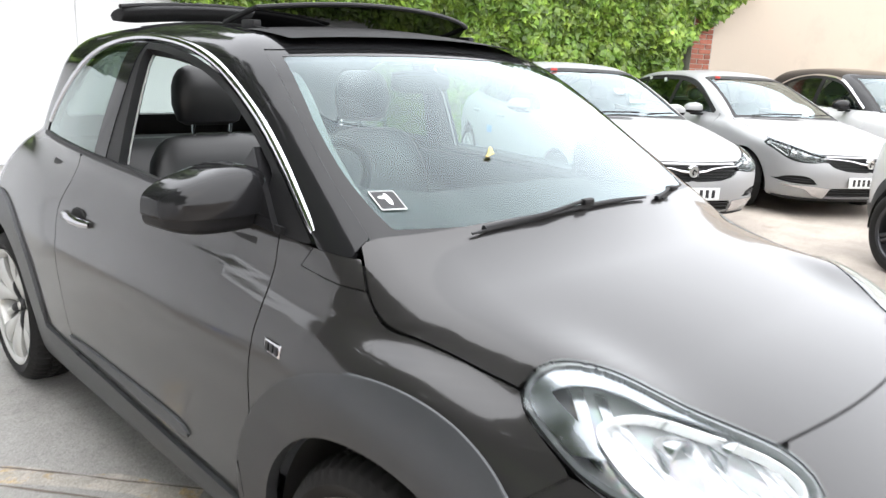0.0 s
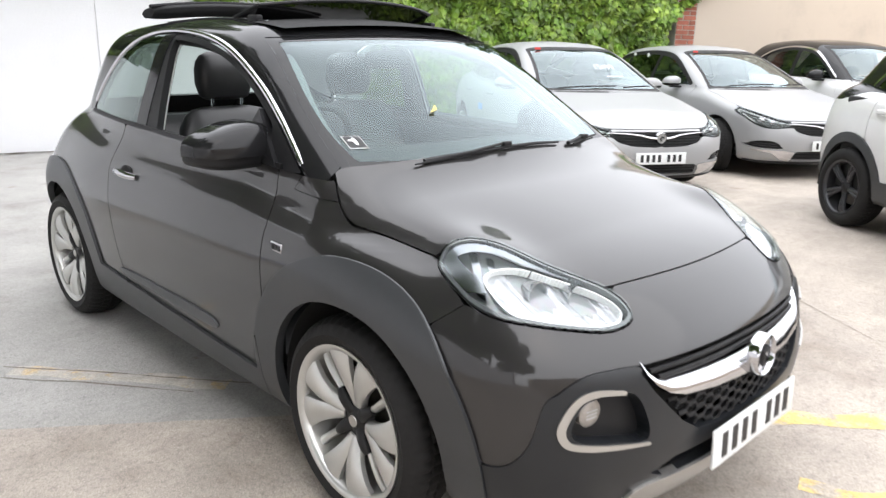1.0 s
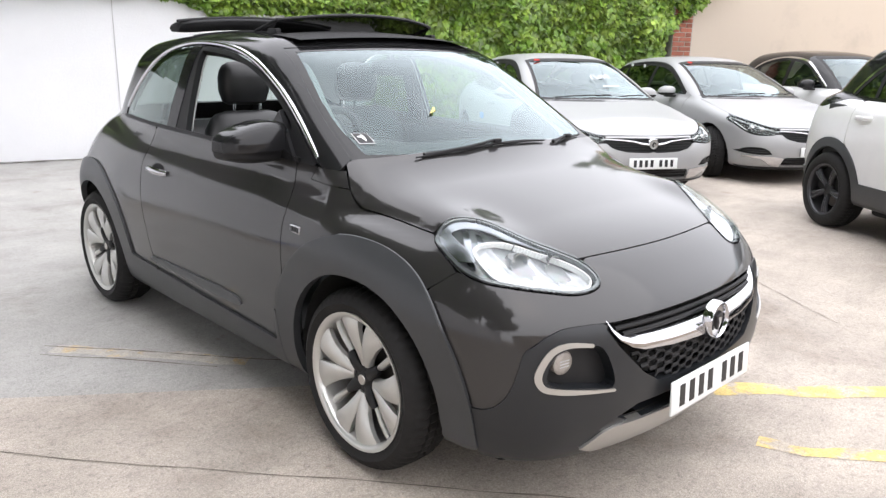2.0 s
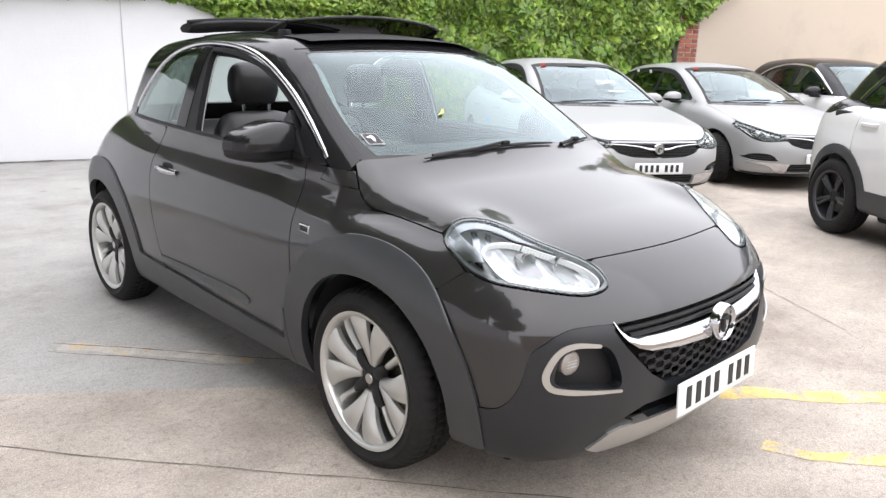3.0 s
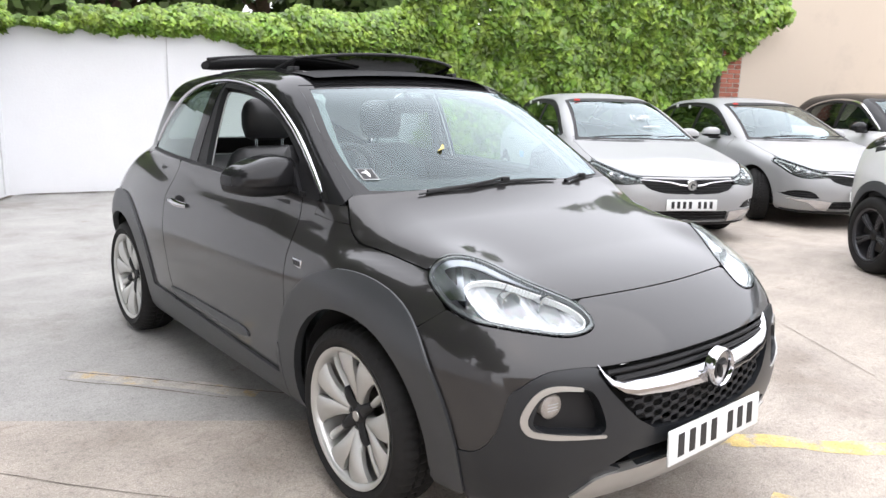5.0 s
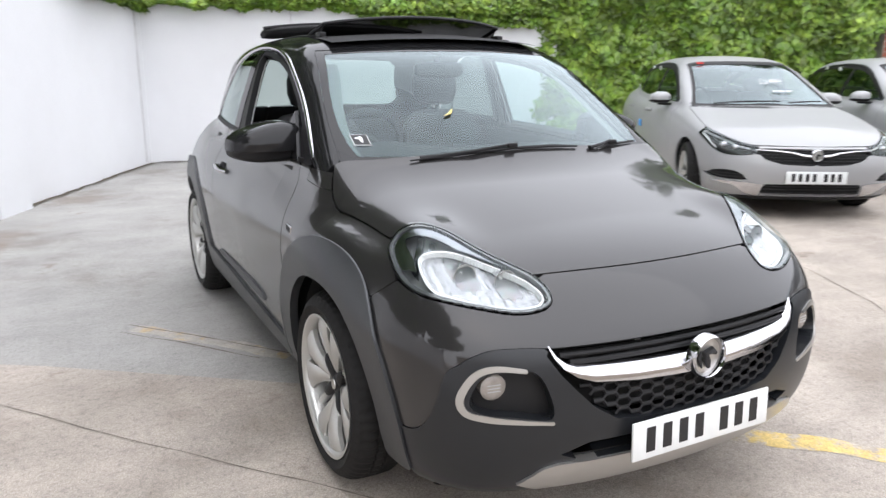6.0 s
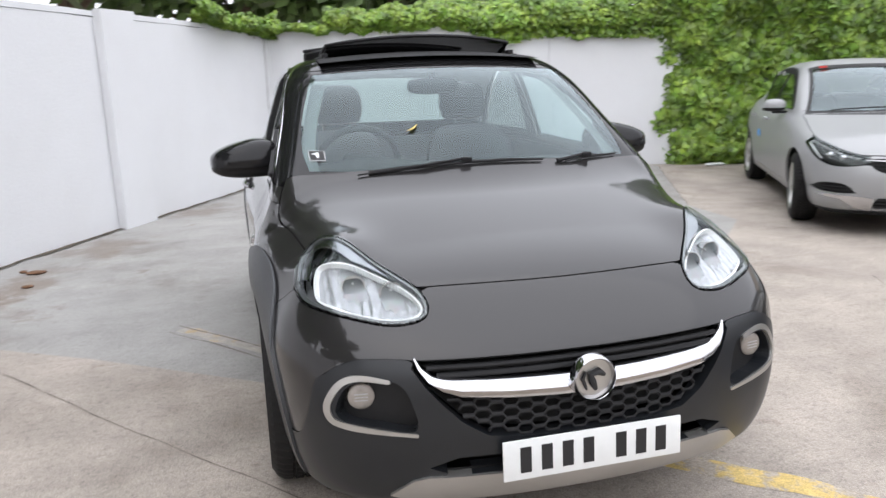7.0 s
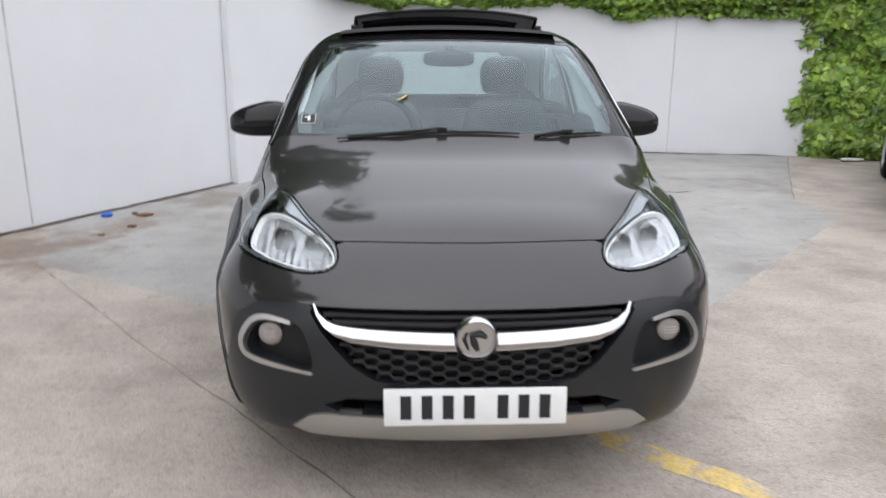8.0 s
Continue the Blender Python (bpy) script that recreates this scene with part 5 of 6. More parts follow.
for pts, clip, arm in (([(-0.46, 1.028), (-0.25, 1.044), (-0.06, 1.054), (0.1, 1.054), (0.24, 1.048)], (-0.06, 1.054), 0.36), ([(0.33, 1.035), (0.42, 1.043), (0.58, 1.045)], (0.43, 1.042), 0.13)):
    bm = bmesh.new()
    tube(bm, [screen_point(x, z - 0.008, 0.010) for x, z in pts], [0.003] + [0.006] * (len(pts) - 2) + [0.004], 8)
    wiper = part("wiper", bm, M_DARK, hatchback, "black windscreen wiper")
    bm = bmesh.new()
    cx, cz = clip
    px, py, pz = screen_point(cx, cz - 0.004, 0.02)
    box(bm, (px - 0.02, py - 0.010, pz - 0.006), (px + 0.02, py + 0.010, pz + 0.010), 0.004)
    tube(bm, [screen_point(cx, cz, 0.022), screen_point(cx - arm * 0.45, cz - arm * 0.04, 0.018), screen_point(cx - arm, cz - arm * 0.075, 0.008)], [0.005, 0.006, 0.008], 8)
    part("wiper_arm", bm, M_DARK, wiper, "black wiper arm")

# sticker inside the screen corner
sy = float(HATCH["screen"](np.array(1.088))) + HATCH["screen_bow"] * 0.585 ** 2
up = Vector((0, 0.84, 0.54)).normalized()
tang = Vector((1, 2 * HATCH["screen_bow"] * -0.585, 0)).normalized()
m = Matrix((tang, tang.cross(up).normalized() * -1, up)).transposed().to_4x4()
m.translation = (-0.585, sy - 0.006, 1.088)
bm = bmesh.new()
box(bm, (-0.03, 0, -0.03), (0.03, 0.0015, 0.03), 0, m)
sticker = part("screen_sticker", bm, M_PLATE, screen, "small square white-edged sticker", smooth=False)
bm = bmesh.new()
box(bm, (-0.0275, -0.001, -0.0275), (0.0275, 0.0, 0.0275), 0, m)
part("sticker_field", bm, M_INK, sticker, "dark field", smooth=False)
bm = bmesh.new()
blob(bm, (0.002, -0.0015, 0.002), (0.007, 0.001, 0.019), m, n=12)
blob(bm, (-0.008, -0.0015, 0.008), (0.012, 0.001, 0.005), m, n=12)
part("sticker_mark", bm, M_PLATE, sticker, "plain white mark")

# cabin
def cushion(bm, pts, width, m=None, p=3.0):
    """A padded slab swept along (y, z, thickness)."""
    rows = []
    for y, z, t, w in pts:
        ring = []
        for k in range(20):
            a = 2 * math.pi * k / 20
            cx = math.copysign(abs(math.cos(a)) ** (2 / p), math.cos(a)) * w / 2
            cy = math.copysign(abs(math.sin(a)) ** (2 / p), math.sin(a)) * t / 2
            v = Vector((cx, y + cy, z))
            ring.append(bm.verts.new(m @ v if m is not None else v))
        rows.append(ring)
    for q, w in zip(rows, rows[1:]):
        for k in range(20):
            bm.faces.new((q[k], q[(k + 1) % 20], w[(k + 1) % 20], w[k]))
    bm.faces.new(rows[0])
    bm.faces.new(rows[-1])
    return bm


for x in (-0.36, 0.36):
    bm = bmesh.new()
    blob(bm, (x, 1.12, 0.52), (0.25, 0.27, 0.09), p=3.0)
    seat = part("front_seat", bm, M_SEAT, hatchback, "black leather front seat")
    bm = bmesh.new()
    cushion(bm, [(1.33, 0.52, 0.10, 0.44), (1.36, 0.62, 0.15, 0.50), (1.39, 0.78, 0.15, 0.51), (1.43, 0.93, 0.13, 0.50), (1.455, 1.01, 0.115, 0.465), (1.47, 1.06, 0.09, 0.40), (1.478, 1.085, 0.06, 0.33), (1.48, 1.097, 0.02, 0.22)], 0.5, pose(x, 0, 0))
    part("backrest", bm, M_SEAT, seat)
    bm = bmesh.new()
    cushion(bm, [(1.475, 1.10, 0.03, 0.17), (1.475, 1.115, 0.09, 0.23), (1.475, 1.17, 0.115, 0.265), (1.478, 1.23, 0.115, 0.262), (1.482, 1.265, 0.105, 0.24), (1.485, 1.288, 0.085, 0.205), (1.486, 1.302, 0.055, 0.15), (1.486, 1.307, 0.02, 0.08)], 0.26, pose(x * 0.96, 0.05, 0.022), 2.4)
    part("head_restraint", bm, M_SEAT, seat)
    for d in (-0.07, 0.07):
        bm = bmesh.new()
        tube(bm, [(x + d, 1.475, 1.06), (x + d, 1.475, 1.13)], 0.007, 8)
        part("restraint_post", bm, M_CHROME, seat, "bright steel post")
bm = bmesh.new()
blob(bm, (0, 2.0, 0.5), (0.58, 0.24, 0.12), p=4.0)
cushion(bm, [(2.2, 0.5, 0.16, 1.14), (2.26, 0.75, 0.17, 1.12), (2.30, 0.93, 0.13, 1.06), (2.32, 0.985, 0.05, 0.98)], 1.1)
part("rear_bench", bm, M_SEAT, hatchback, "black rear bench seat")
bm = bmesh.new()
rows = []
for y, z in ((0.16, 1.00), (0.36, 1.015), (0.56, 1.01), (0.70, 0.985), (0.745, 0.93), (0.72, 0.80), (0.66, 0.62)):
    rows.append([bm.verts.new((x, y + 0.12 * abs(x) ** 2, z - 0.05 * abs(x) ** 3 + (0.035 * math.exp(-((x + 0.36) / 0.17) ** 2) if 0.5 < y < 0.74 else 0))) for x in np.linspace(-0.66, 0.66, 27)])
for q, w in zip(rows, rows[1:]):
    for k in range(26):
        bm.faces.new((q[k], q[k + 1], w[k + 1], w[k]))
part("dashboard", bm, M_TRIM, hatchback, "dark grey moulded dashboard")
bm = bmesh.new()
sw = look((-0.345, 0.87, 0.985), (-0.345, 0.0, 0.54)) @ pose(0, 0, 0)
for q in range(1):
    tube(bm, [sw @ Vector((0.182 * math.cos(a), 0.182 * math.sin(a), 0)) for a in np.linspace(0, 2 * math.pi, 41)], 0.0155, 10, cap=False)
steering = part("steering_wheel", bm, M_SEAT, hatchback, "black leather steering wheel")
bm = bmesh.new()
blob(bm, (0, 0, -0.01), (0.075, 0.062, 0.028), sw, p=3.0)
for a in (0.0, math.pi, -math.pi / 2):
    tube(bm, [sw @ Vector((0.05 * math.cos(a), 0.05 * math.sin(a), -0.012)), sw @ Vector((0.175 * math.cos(a), 0.175 * math.sin(a), 0))], [0.022, 0.015], 8, flat=0.5)
part("steering_hub", bm, M_TRIM, steering, "dark hub and spokes")
bm = bmesh.new()
blob(bm, (0, 0.80, 1.318), (0.12, 0.022, 0.036), p=3.2)
tube(bm, [(0, 0.81, 1.33), (0, 0.82, 1.37), (0, 0.82, 1.41)], [0.012, 0.016, 0.025], 8)
rear_mirror = part("rear_view_mirror", bm, M_DARK, hatchback, "black interior mirror")
bm = bmesh.new()
box(bm, (-0.105, 0.82, 1.29), (0.105, 0.825, 1.346), 0.004)
part("mirror_face", bm, M_CHROME, rear_mirror, "mirror glass")
bm = bmesh.new()
box(bm, (-0.66, 0.5, 0.24), (0.66, 2.3, 0.30), 0.02)
for s in (-1, 1):
    box(bm, (s * 0.73 - 0.03, 0.5, 0.3), (s * 0.73 + 0.03, 1.9, 0.985), 0.02)
    box(bm, (s * 0.64 - 0.06, 1.6, 0.3), (s * 0.64 + 0.06, 2.36, 0.985), 0.03)
box(bm, (-0.55, 2.38, 0.88), (0.55, 2.62, 0.965), 0.02)
part("cabin_trim", bm, M_TRIM, hatchback, "dark cabin trim and door cards")
bm = bmesh.new()
tube(bm, [screen_point(-0.235, 1.158, 0.004), screen_point(-0.212, 1.164, 0.006), screen_point(-0.192, 1.178, 0.004)], [0.002, 0.009, 0.003], 8, flat=0.35)
part("fallen_leaf", bm, M_TAG, screen, "small yellow leaf lying on the glass")


# ---- parked cars ----
def parked_car(name, label, c, o, paint, roof_paint, m, steer=0.0, rim=M_ALLOY, cap=M_DARK, face=True, clad=False, tint=M_TINT, group=""):
    """A five-door car from its form c and outlines o."""
    car = tagged(empty(name), label, "car", group)
    sk = Shell(car_form(c), c["y_front"], c["y_rear"], 0.62, steps=(70, 70, 34, 84))
    wb, r = c["wheelbase"], c["radius"]
    win, win_top = np.vstack([o["win_top"], o["belt"]]), o["win_top"]
    arch_d = lambda y, z: np.minimum(np.hypot(y, z - r), np.hypot(y - wb, z - r))
    wout = lambda y, z: arch_d(y, z) - r - 0.045
    belt = lambda y: c["belt"] - c["belt_drop"] * np.clip((y - 2.62) / 0.3, 0, 1)
    win_in = lambda x, y, z: least(inside(win, y, z), np.abs(x) - 0.3)
    scr = lambda x, y, z: least(o["screen_x"](z) - np.abs(x), c["screen_top"] - 0.05 * x * x - z, z - c["screen_low"], c["screen_back"] - y)
    hood = lambda x, y, z: least(y - c["hood_front"] - 0.24 * x * x, o["seam_x"](y) - np.abs(x), c["hood_back"] + 0.22 * x * x - y, z - 0.6)
    lamp = lambda x, y, z: least(inside(o["lamp"], np.abs(x), z), -0.28 - y)
    front = lambda poly: (lambda x, y, z: least(inside(poly, np.abs(x), z), -0.3 - y))
    gr, fg, it = front(o["grille"]), front(o["fog"]), front(o["intake"])
    low_clad = lambda x, y, z: np.maximum(-(arch_d(y, z) - r - 0.125), np.where((y > 0) & (y < wb), 0.44 - z, 0.46 - z))
    g = 0.003
    doors = [("front_door", lambda y, z: least(y - o["door"][0], o["door"][1] - y, z - 0.30)), ("rear_door", lambda y, z: least(y - o["door"][1], o["door"][2] - y, z - 0.30, arch_d(y, z) - r - 0.10))]
    low = lambda y, z: belt(y) - z
    cl = (lambda x, y, z: -low_clad(x, y, z)) if clad else (lambda x, y, z: 1.0 + 0 * x)
    body = sk.panel("body", lambda x, y, z: least(low(y, z), wout(y, z), -hood(x, y, z) - g, -lamp(x, y, z) - g, -gr(x, y, z), -fg(x, y, z), -it(x, y, z), -np.maximum(np.minimum(doors[0][1](y, z), np.abs(x) - 0.5), np.minimum(doors[1][1](y, z), np.abs(x) - 0.5)) - g, cl(x, y, z), -scr(x, y, z)), paint, car, rim=0.02)
    sk.panel("inner_body", lambda x, y, z: least(low(y, z) - 0.01, wout(y, z) - 0.02), M_VOID, car, off=-0.03, rim=0.0)
    sk.panel("bonnet", lambda x, y, z: least(hood(x, y, z) - g, -lamp(x, y, z) - g, -gr(x, y, z)), paint, car)
    if clad:
        sk.panel("lower_cladding", lambda x, y, z: least(low_clad(x, y, z), wout(y, z)), M_CLAD, car, "matt dark grey lower cladding", off=0.012, rim=0.03)
    for s in (-1, 1):
        for dn, d in doors:
            door = sk.panel(dn, lambda x, y, z: least(d(y, z) - g, low(y, z), np.abs(x) - 0.5, cl(x, y, z)), paint, car, sides=(s,))
            hy = (o["door"][1] if dn == "front_door" else o["door"][2]) - 0.17
            hz = c["belt"] - 0.13
            hx = sk.side_x(hy, hz)
            bm = bmesh.new()
            tube(bm, [(s * (hx + q), hy + e, hz) for e, q in ((-0.1, 0.0), (-0.07, 0.026), (0.06, 0.028), (0.09, 0.0))], 0.013, 8, flat=1.3)
            part("door_handle", bm, paint, door)
        line = lambda y, z: along(win_top, y, z)
        sk.panel("window_trim", lambda x, y, z: least(win_in(x, y, z) + 0.003, o["trim"] - line(y, z)), o["trim_mat"], car, sides=(s,), off=0.005, rim=0.008, refine=3)
        sk.panel("window_frame", lambda x, y, z: least(win_in(x, y, z), np.maximum(0.05 - line(y, z), np.maximum(0.035 - np.abs(y - o["door"][1]), 0.022 - np.abs(y - o["quarter"]))), line(y, z) - o["trim"]), M_DARK, car, "black window frames", sides=(s,), off=-0.002, rim=0.01, refine=2)
        for k, (y0, y1) in enumerate(((0.0, o["door"][1] - 0.035), (o["door"][1] + 0.035, o["quarter"] - 0.022), (o["quarter"] + 0.022, 9.0))):
            w = sk.panel("side_window", lambda x, y, z: least(win_in(x, y, z), line(y, z) - 0.05, y - y0, y1 - y), M_GLASS if k == 0 else tint, car, sides=(s,), off=-0.006, rim=0.0)
            if w:
                w.visible_shadow = False
        my, mz = o["mirror"]
        mx = sk.side_x(my, mz)
        bm = bmesh.new()
        blob(bm, (s * (mx + 0.135), my, mz + 0.035), (0.115, 0.08, 0.07), p=2.7, n=24)
        for v in bm.verts:
            v.co.z = max(v.co.z, mz + 0.015)
            v.co.z -= 0.25 * max(0, abs(v.co.x) - mx - 0.16) * (1 if v.co.z > mz + 0.03 else 0)
        mir = part("door_mirror", bm, roof_paint if roof_paint is M_BLACK else paint, car, "door mirror")
        bm = bmesh.new()
        blob(bm, (s * (mx + 0.135), my, mz + 0.018), (0.112, 0.077, 0.042), p=3.0, n=20)
        for v in bm.verts:
            v.co.z = min(v.co.z, mz + 0.016)
        part("mirror_underside", bm, M_DARK, mir, "black mirror underside")
        bm = bmesh.new()
        box(bm, (s * (mx + 0.07) - 0.08, my - 0.04, mz - 0.045), (s * (mx + 0.07) + 0.08, my + 0.04, mz - 0.02), 0.01)
        part("mirror_base", bm, M_DARK, mir, "black mirror foot")
        if face:
            hl = sk.panel("headlamp", lambda x, y, z: least(lamp(x, y, z) - 0.002, 0.016 - lamp(x, y, z)), M_BLACK, car, "dark headlamp with bright projector", sides=(s,), off=0.003, rim=0.06, refine=3)
            sk.panel("lens", lambda x, y, z: lamp(x, y, z) - 0.002, M_LENS, hl, "clear lens", sides=(s,), off=0.006, rim=0.0).visible_shadow = False
            sk.panel("housing", lambda x, y, z: lamp(x, y, z), M_DARK, hl, sides=(s,), off=-0.05, rim=0.0)
            sk.panel("light_guide", lambda x, y, z: least(lamp(x, y, z) - 0.014, 0.026 - lamp(x, y, z), z - 0.655), M_GUIDE, hl, "pale light guide", sides=(s,), off=-0.02, rim=0.01, refine=3)
            for lx, lz in ((0.64, 0.655), (0.72, 0.675)):
                yy = sk.front_y(lx, lz) + 0.03
                bm = bmesh.new()
                lathe(bm, [(0.001, -0.012), (0.02, -0.008), (0.028, 0.0), (0.032, -0.004), (0.034, 0.03), (0.001, 0.03)], 20, look((s * lx, yy, lz), (s * lx, yy - 1, lz)))
                part("projector", bm, M_CHROME, hl, "bright projector lens")
            fr = sk.panel("fog_grille", lambda x, y, z: least(fg(x, y, z), 0.3 - 0 * x), M_DARK, car, "black fog lamp grille", sides=(s,), off=-0.025, rim=0.0)
            for zz in (0.397, 0.422):
                bm = bmesh.new()
                tube(bm, [(s * x, sk.front_y(x, zz) + 0.008, zz) for x in np.linspace(0.61, 0.79, 8)], 0.006, 6)
                part("fog_slat", bm, M_DARK, fr, "black slat")
            sk.panel("fog_chrome_blade", front(o["blade"]), M_CHROME, car, "bright silver lower blade", sides=(s,), off=0.008, rim=0.01, refine=3)
    if face:
        sk.panel("front_lip", lambda x, y, z: least(0.222 - z, z - 0.17, -0.42 - y, wout(y, z)), M_DARK, car, "black lower bumper lip", off=0.01, rim=0.02)
        sk.panel("grille_backing", gr, M_VOID, car, off=-0.04, rim=0.0)
        sk.panel("intake_backing", it, M_VOID, car, off=-0.04, rim=0.0)
        for k in range(5):
            zz = 0.53 + 0.026 * k
            w = float(np.interp(zz, (0.515, 0.53, 0.56, 0.64), (0.2, 0.3, 0.42, 0.485)))
            bm = bmesh.new()
            pts = [(x, sk.front_y(x, zz) + 0.01, zz + (0.005 if i % 2 else -0.005)) for i, x in enumerate(np.linspace(-w, w, 41))]
            tube(bm, pts, 0.0045, 6)
            part("grille_bar", bm, M_DARK, car, "black grille strip")
        for s in (-1, 1):
            bm = bmesh.new()
            tube(bm, [(s * x, sk.front_y(x, z) - 0.004, z) for x, z in ((0.05, 0.60), (0.12, 0.607), (0.2, 0.628), (0.34, 0.642), (0.50, 0.648))], [0.012, 0.011, 0.008, 0.006, 0.004], 8)
            part("grille_wing_bar", bm, M_CHROME, car, "chrome wing bar")
        for zz in (0.26, 0.29, 0.32):
            bm = bmesh.new()
            tube(bm, [(x, sk.front_y(x, zz) + 0.01, zz) for x in np.linspace(-0.42, 0.42, 21)], 0.007, 6)
            part("intake_slat", bm, M_DARK, car, "black intake slat")
        yb = sk.front_y(0, 0.61)
        bm = bmesh.new()
        mm = look((0, yb - 0.012, 0.605), (0, -3, 0.62))
        lathe(bm, [(0.045, -0.002), (0.05, -0.01), (0.056, -0.002), (0.056, 0.02), (0.045, 0.02)], 32, mm, close=True)
        bd = part("front_badge", bm, M_CHROME, car, "round chrome badge")
        bm = bmesh.new()
        lathe(bm, [(0.001, 0.0), (0.048, 0.002), (0.048, 0.015), (0.001, 0.015)], 28, mm)
        part("badge_disc", bm, M_ALLOY, bd, "silver disc")
        bm = bmesh.new()
        tube(bm, [mm @ Vector(p) for p in ((-0.025, 0.0, -0.002), (0.0, 0.016, -0.003), (0.01, -0.01, -0.003), (0.0, -0.03, -0.002))], 0.007, 6)
        part("badge_emblem", bm, M_INK, bd, "dark abstract emblem")
        plate("number_plate", car, (0, 0, 0), frontal=pose(0, sk.front_y(0, 0.412) - 0.014, 0.412, -2, 0, 0))
    for nm, keep, mat in (("roof", lambda x, y, z: least(z - belt(y), -win_in(x, y, z), -scr(x, y, z), y - 0.25, -least(0.52 - np.abs(x), z - c["belt"] - 0.08, c["rear_glass"] - z, y - 2.3)), roof_paint),):
        sk.panel(nm, keep, mat, car, rim=0.015)
    sk.panel("roof_lining", lambda x, y, z: least(z - belt(y) - 0.05, -win_in(x, y, z), -scr(x, y, z), -least(0.52 - np.abs(x), z - c["belt"] - 0.08, c["rear_glass"] - z, y - 2.3)), M_LINER, car, off=-0.04, rim=0.0)
    ws = sk.panel("windscreen", lambda x, y, z: least(scr(x, y, z), y - c["hood_back"] - 0.22 * x * x - 0.02), M_GLASS, car, "clear windscreen", rim=0.0, off=-0.004)
    ws.visible_shadow = False
    sk.panel("windscreen_border", lambda x, y, z: least(scr(x, y, z), 0.035 - scr(x, y, z)), M_DARK, ws, "black glass border", rim=0.0, off=0.0, refine=2)
    rg = sk.panel("rear_window", lambda x, y, z: least(0.52 - np.abs(x), z - c["belt"] - 0.08, c["rear_glass"] - z, y - 2.3), tint, car, rim=0.0, off=-0.004)
    rg.visible_shadow = False
    for pts in ([(-0.52, 0.01), (-0.2, 0.03), (0.14, 0.035)], [(0.22, 0.02), (0.4, 0.03), (0.58, 0.03)]):
        bm = bmesh.new()
        tube(bm, [(x, float(c["screen"](np.array(c["screen_low"] + 0.02 + z))) + c["screen_bow"] * x * x - 0.012, c["screen_low"] + 0.032 + z) for x, z in pts], 0.008, 6)
        part("wiper", bm, M_DARK, car, "black wiper")
    fit_wheels(car, [(q * c["track"], y) for q in (-1, 1) for y in (0, wb)], r, c["rim_r"], 0.215, False, rim, steer, cap)
    wheel_wells(car, (0, wb), c["track"] + 0.06, r + 0.045, r)
    bm = bmesh.new()
    box(bm, (-0.6, -0.55, 0.19), (0.6, c["y_rear"] + 0.6, 0.26), 0.03)
    box(bm, (-0.74, 0.45, 0.19), (0.74, wb - 0.45, 0.26), 0.03)
    part("underbody", bm, M_VOID, car, "dark underbody")
    bm = bmesh.new()
    sy = o["door"][0] + 0.95
    for x in (-0.37, 0.37):
        cushion(bm, [(sy, 0.45, 0.2, 0.48), (sy + 0.06, 0.75, 0.15, 0.5), (sy + 0.12, 1.02, 0.1, 0.4), (sy + 0.13, 1.07, 0.04, 0.26)], 0.5, pose(x, 0, 0))
        blob(bm, (x, sy + 0.14, 1.16), (0.13, 0.055, 0.085), p=2.6, n=16)
    cushion(bm, [(sy + 0.95, 0.45, 0.2, 1.2), (sy + 1.05, 1.0, 0.12, 1.15), (sy + 1.06, 1.04, 0.04, 1.0)], 1.2)
    part("seats", bm, M_SEAT, car, "dark seats")
    bm = bmesh.new()
    box(bm, (-0.70, 0.45 + c["dash"], 0.6), (0.70, 0.95 + c["dash"], c["belt"] - 0.05), 0.05)
    for s in (-1, 1):
        box(bm, (s * 0.77 - 0.03, 0.6, 0.3), (s * 0.77 + 0.03, wb + 0.2, c["belt"] - 0.04), 0.02)
    tube(bm, [(-0.37 + 0.18 * math.cos(a), 1.1 + c["dash"] + 0.07 * math.sin(a), c["belt"] - 0.02 + 0.165 * math.sin(a)) for a in np.linspace(0, 2 * math.pi, 25)], 0.015, 8, cap=False)
    box(bm, (-0.12, c["screen_back"] - 0.16, c["screen_top"] - 0.12), (0.12, c["screen_back"] - 0.13, c["screen_top"] - 0.05), 0.012)
    part("cabin_trim", bm, M_TRIM, car, "dark dashboard, wheel and trim")
    car.matrix_basis = m @ Matrix.Diagonal((1, 1, c["squash"], 1))
    return car, sk


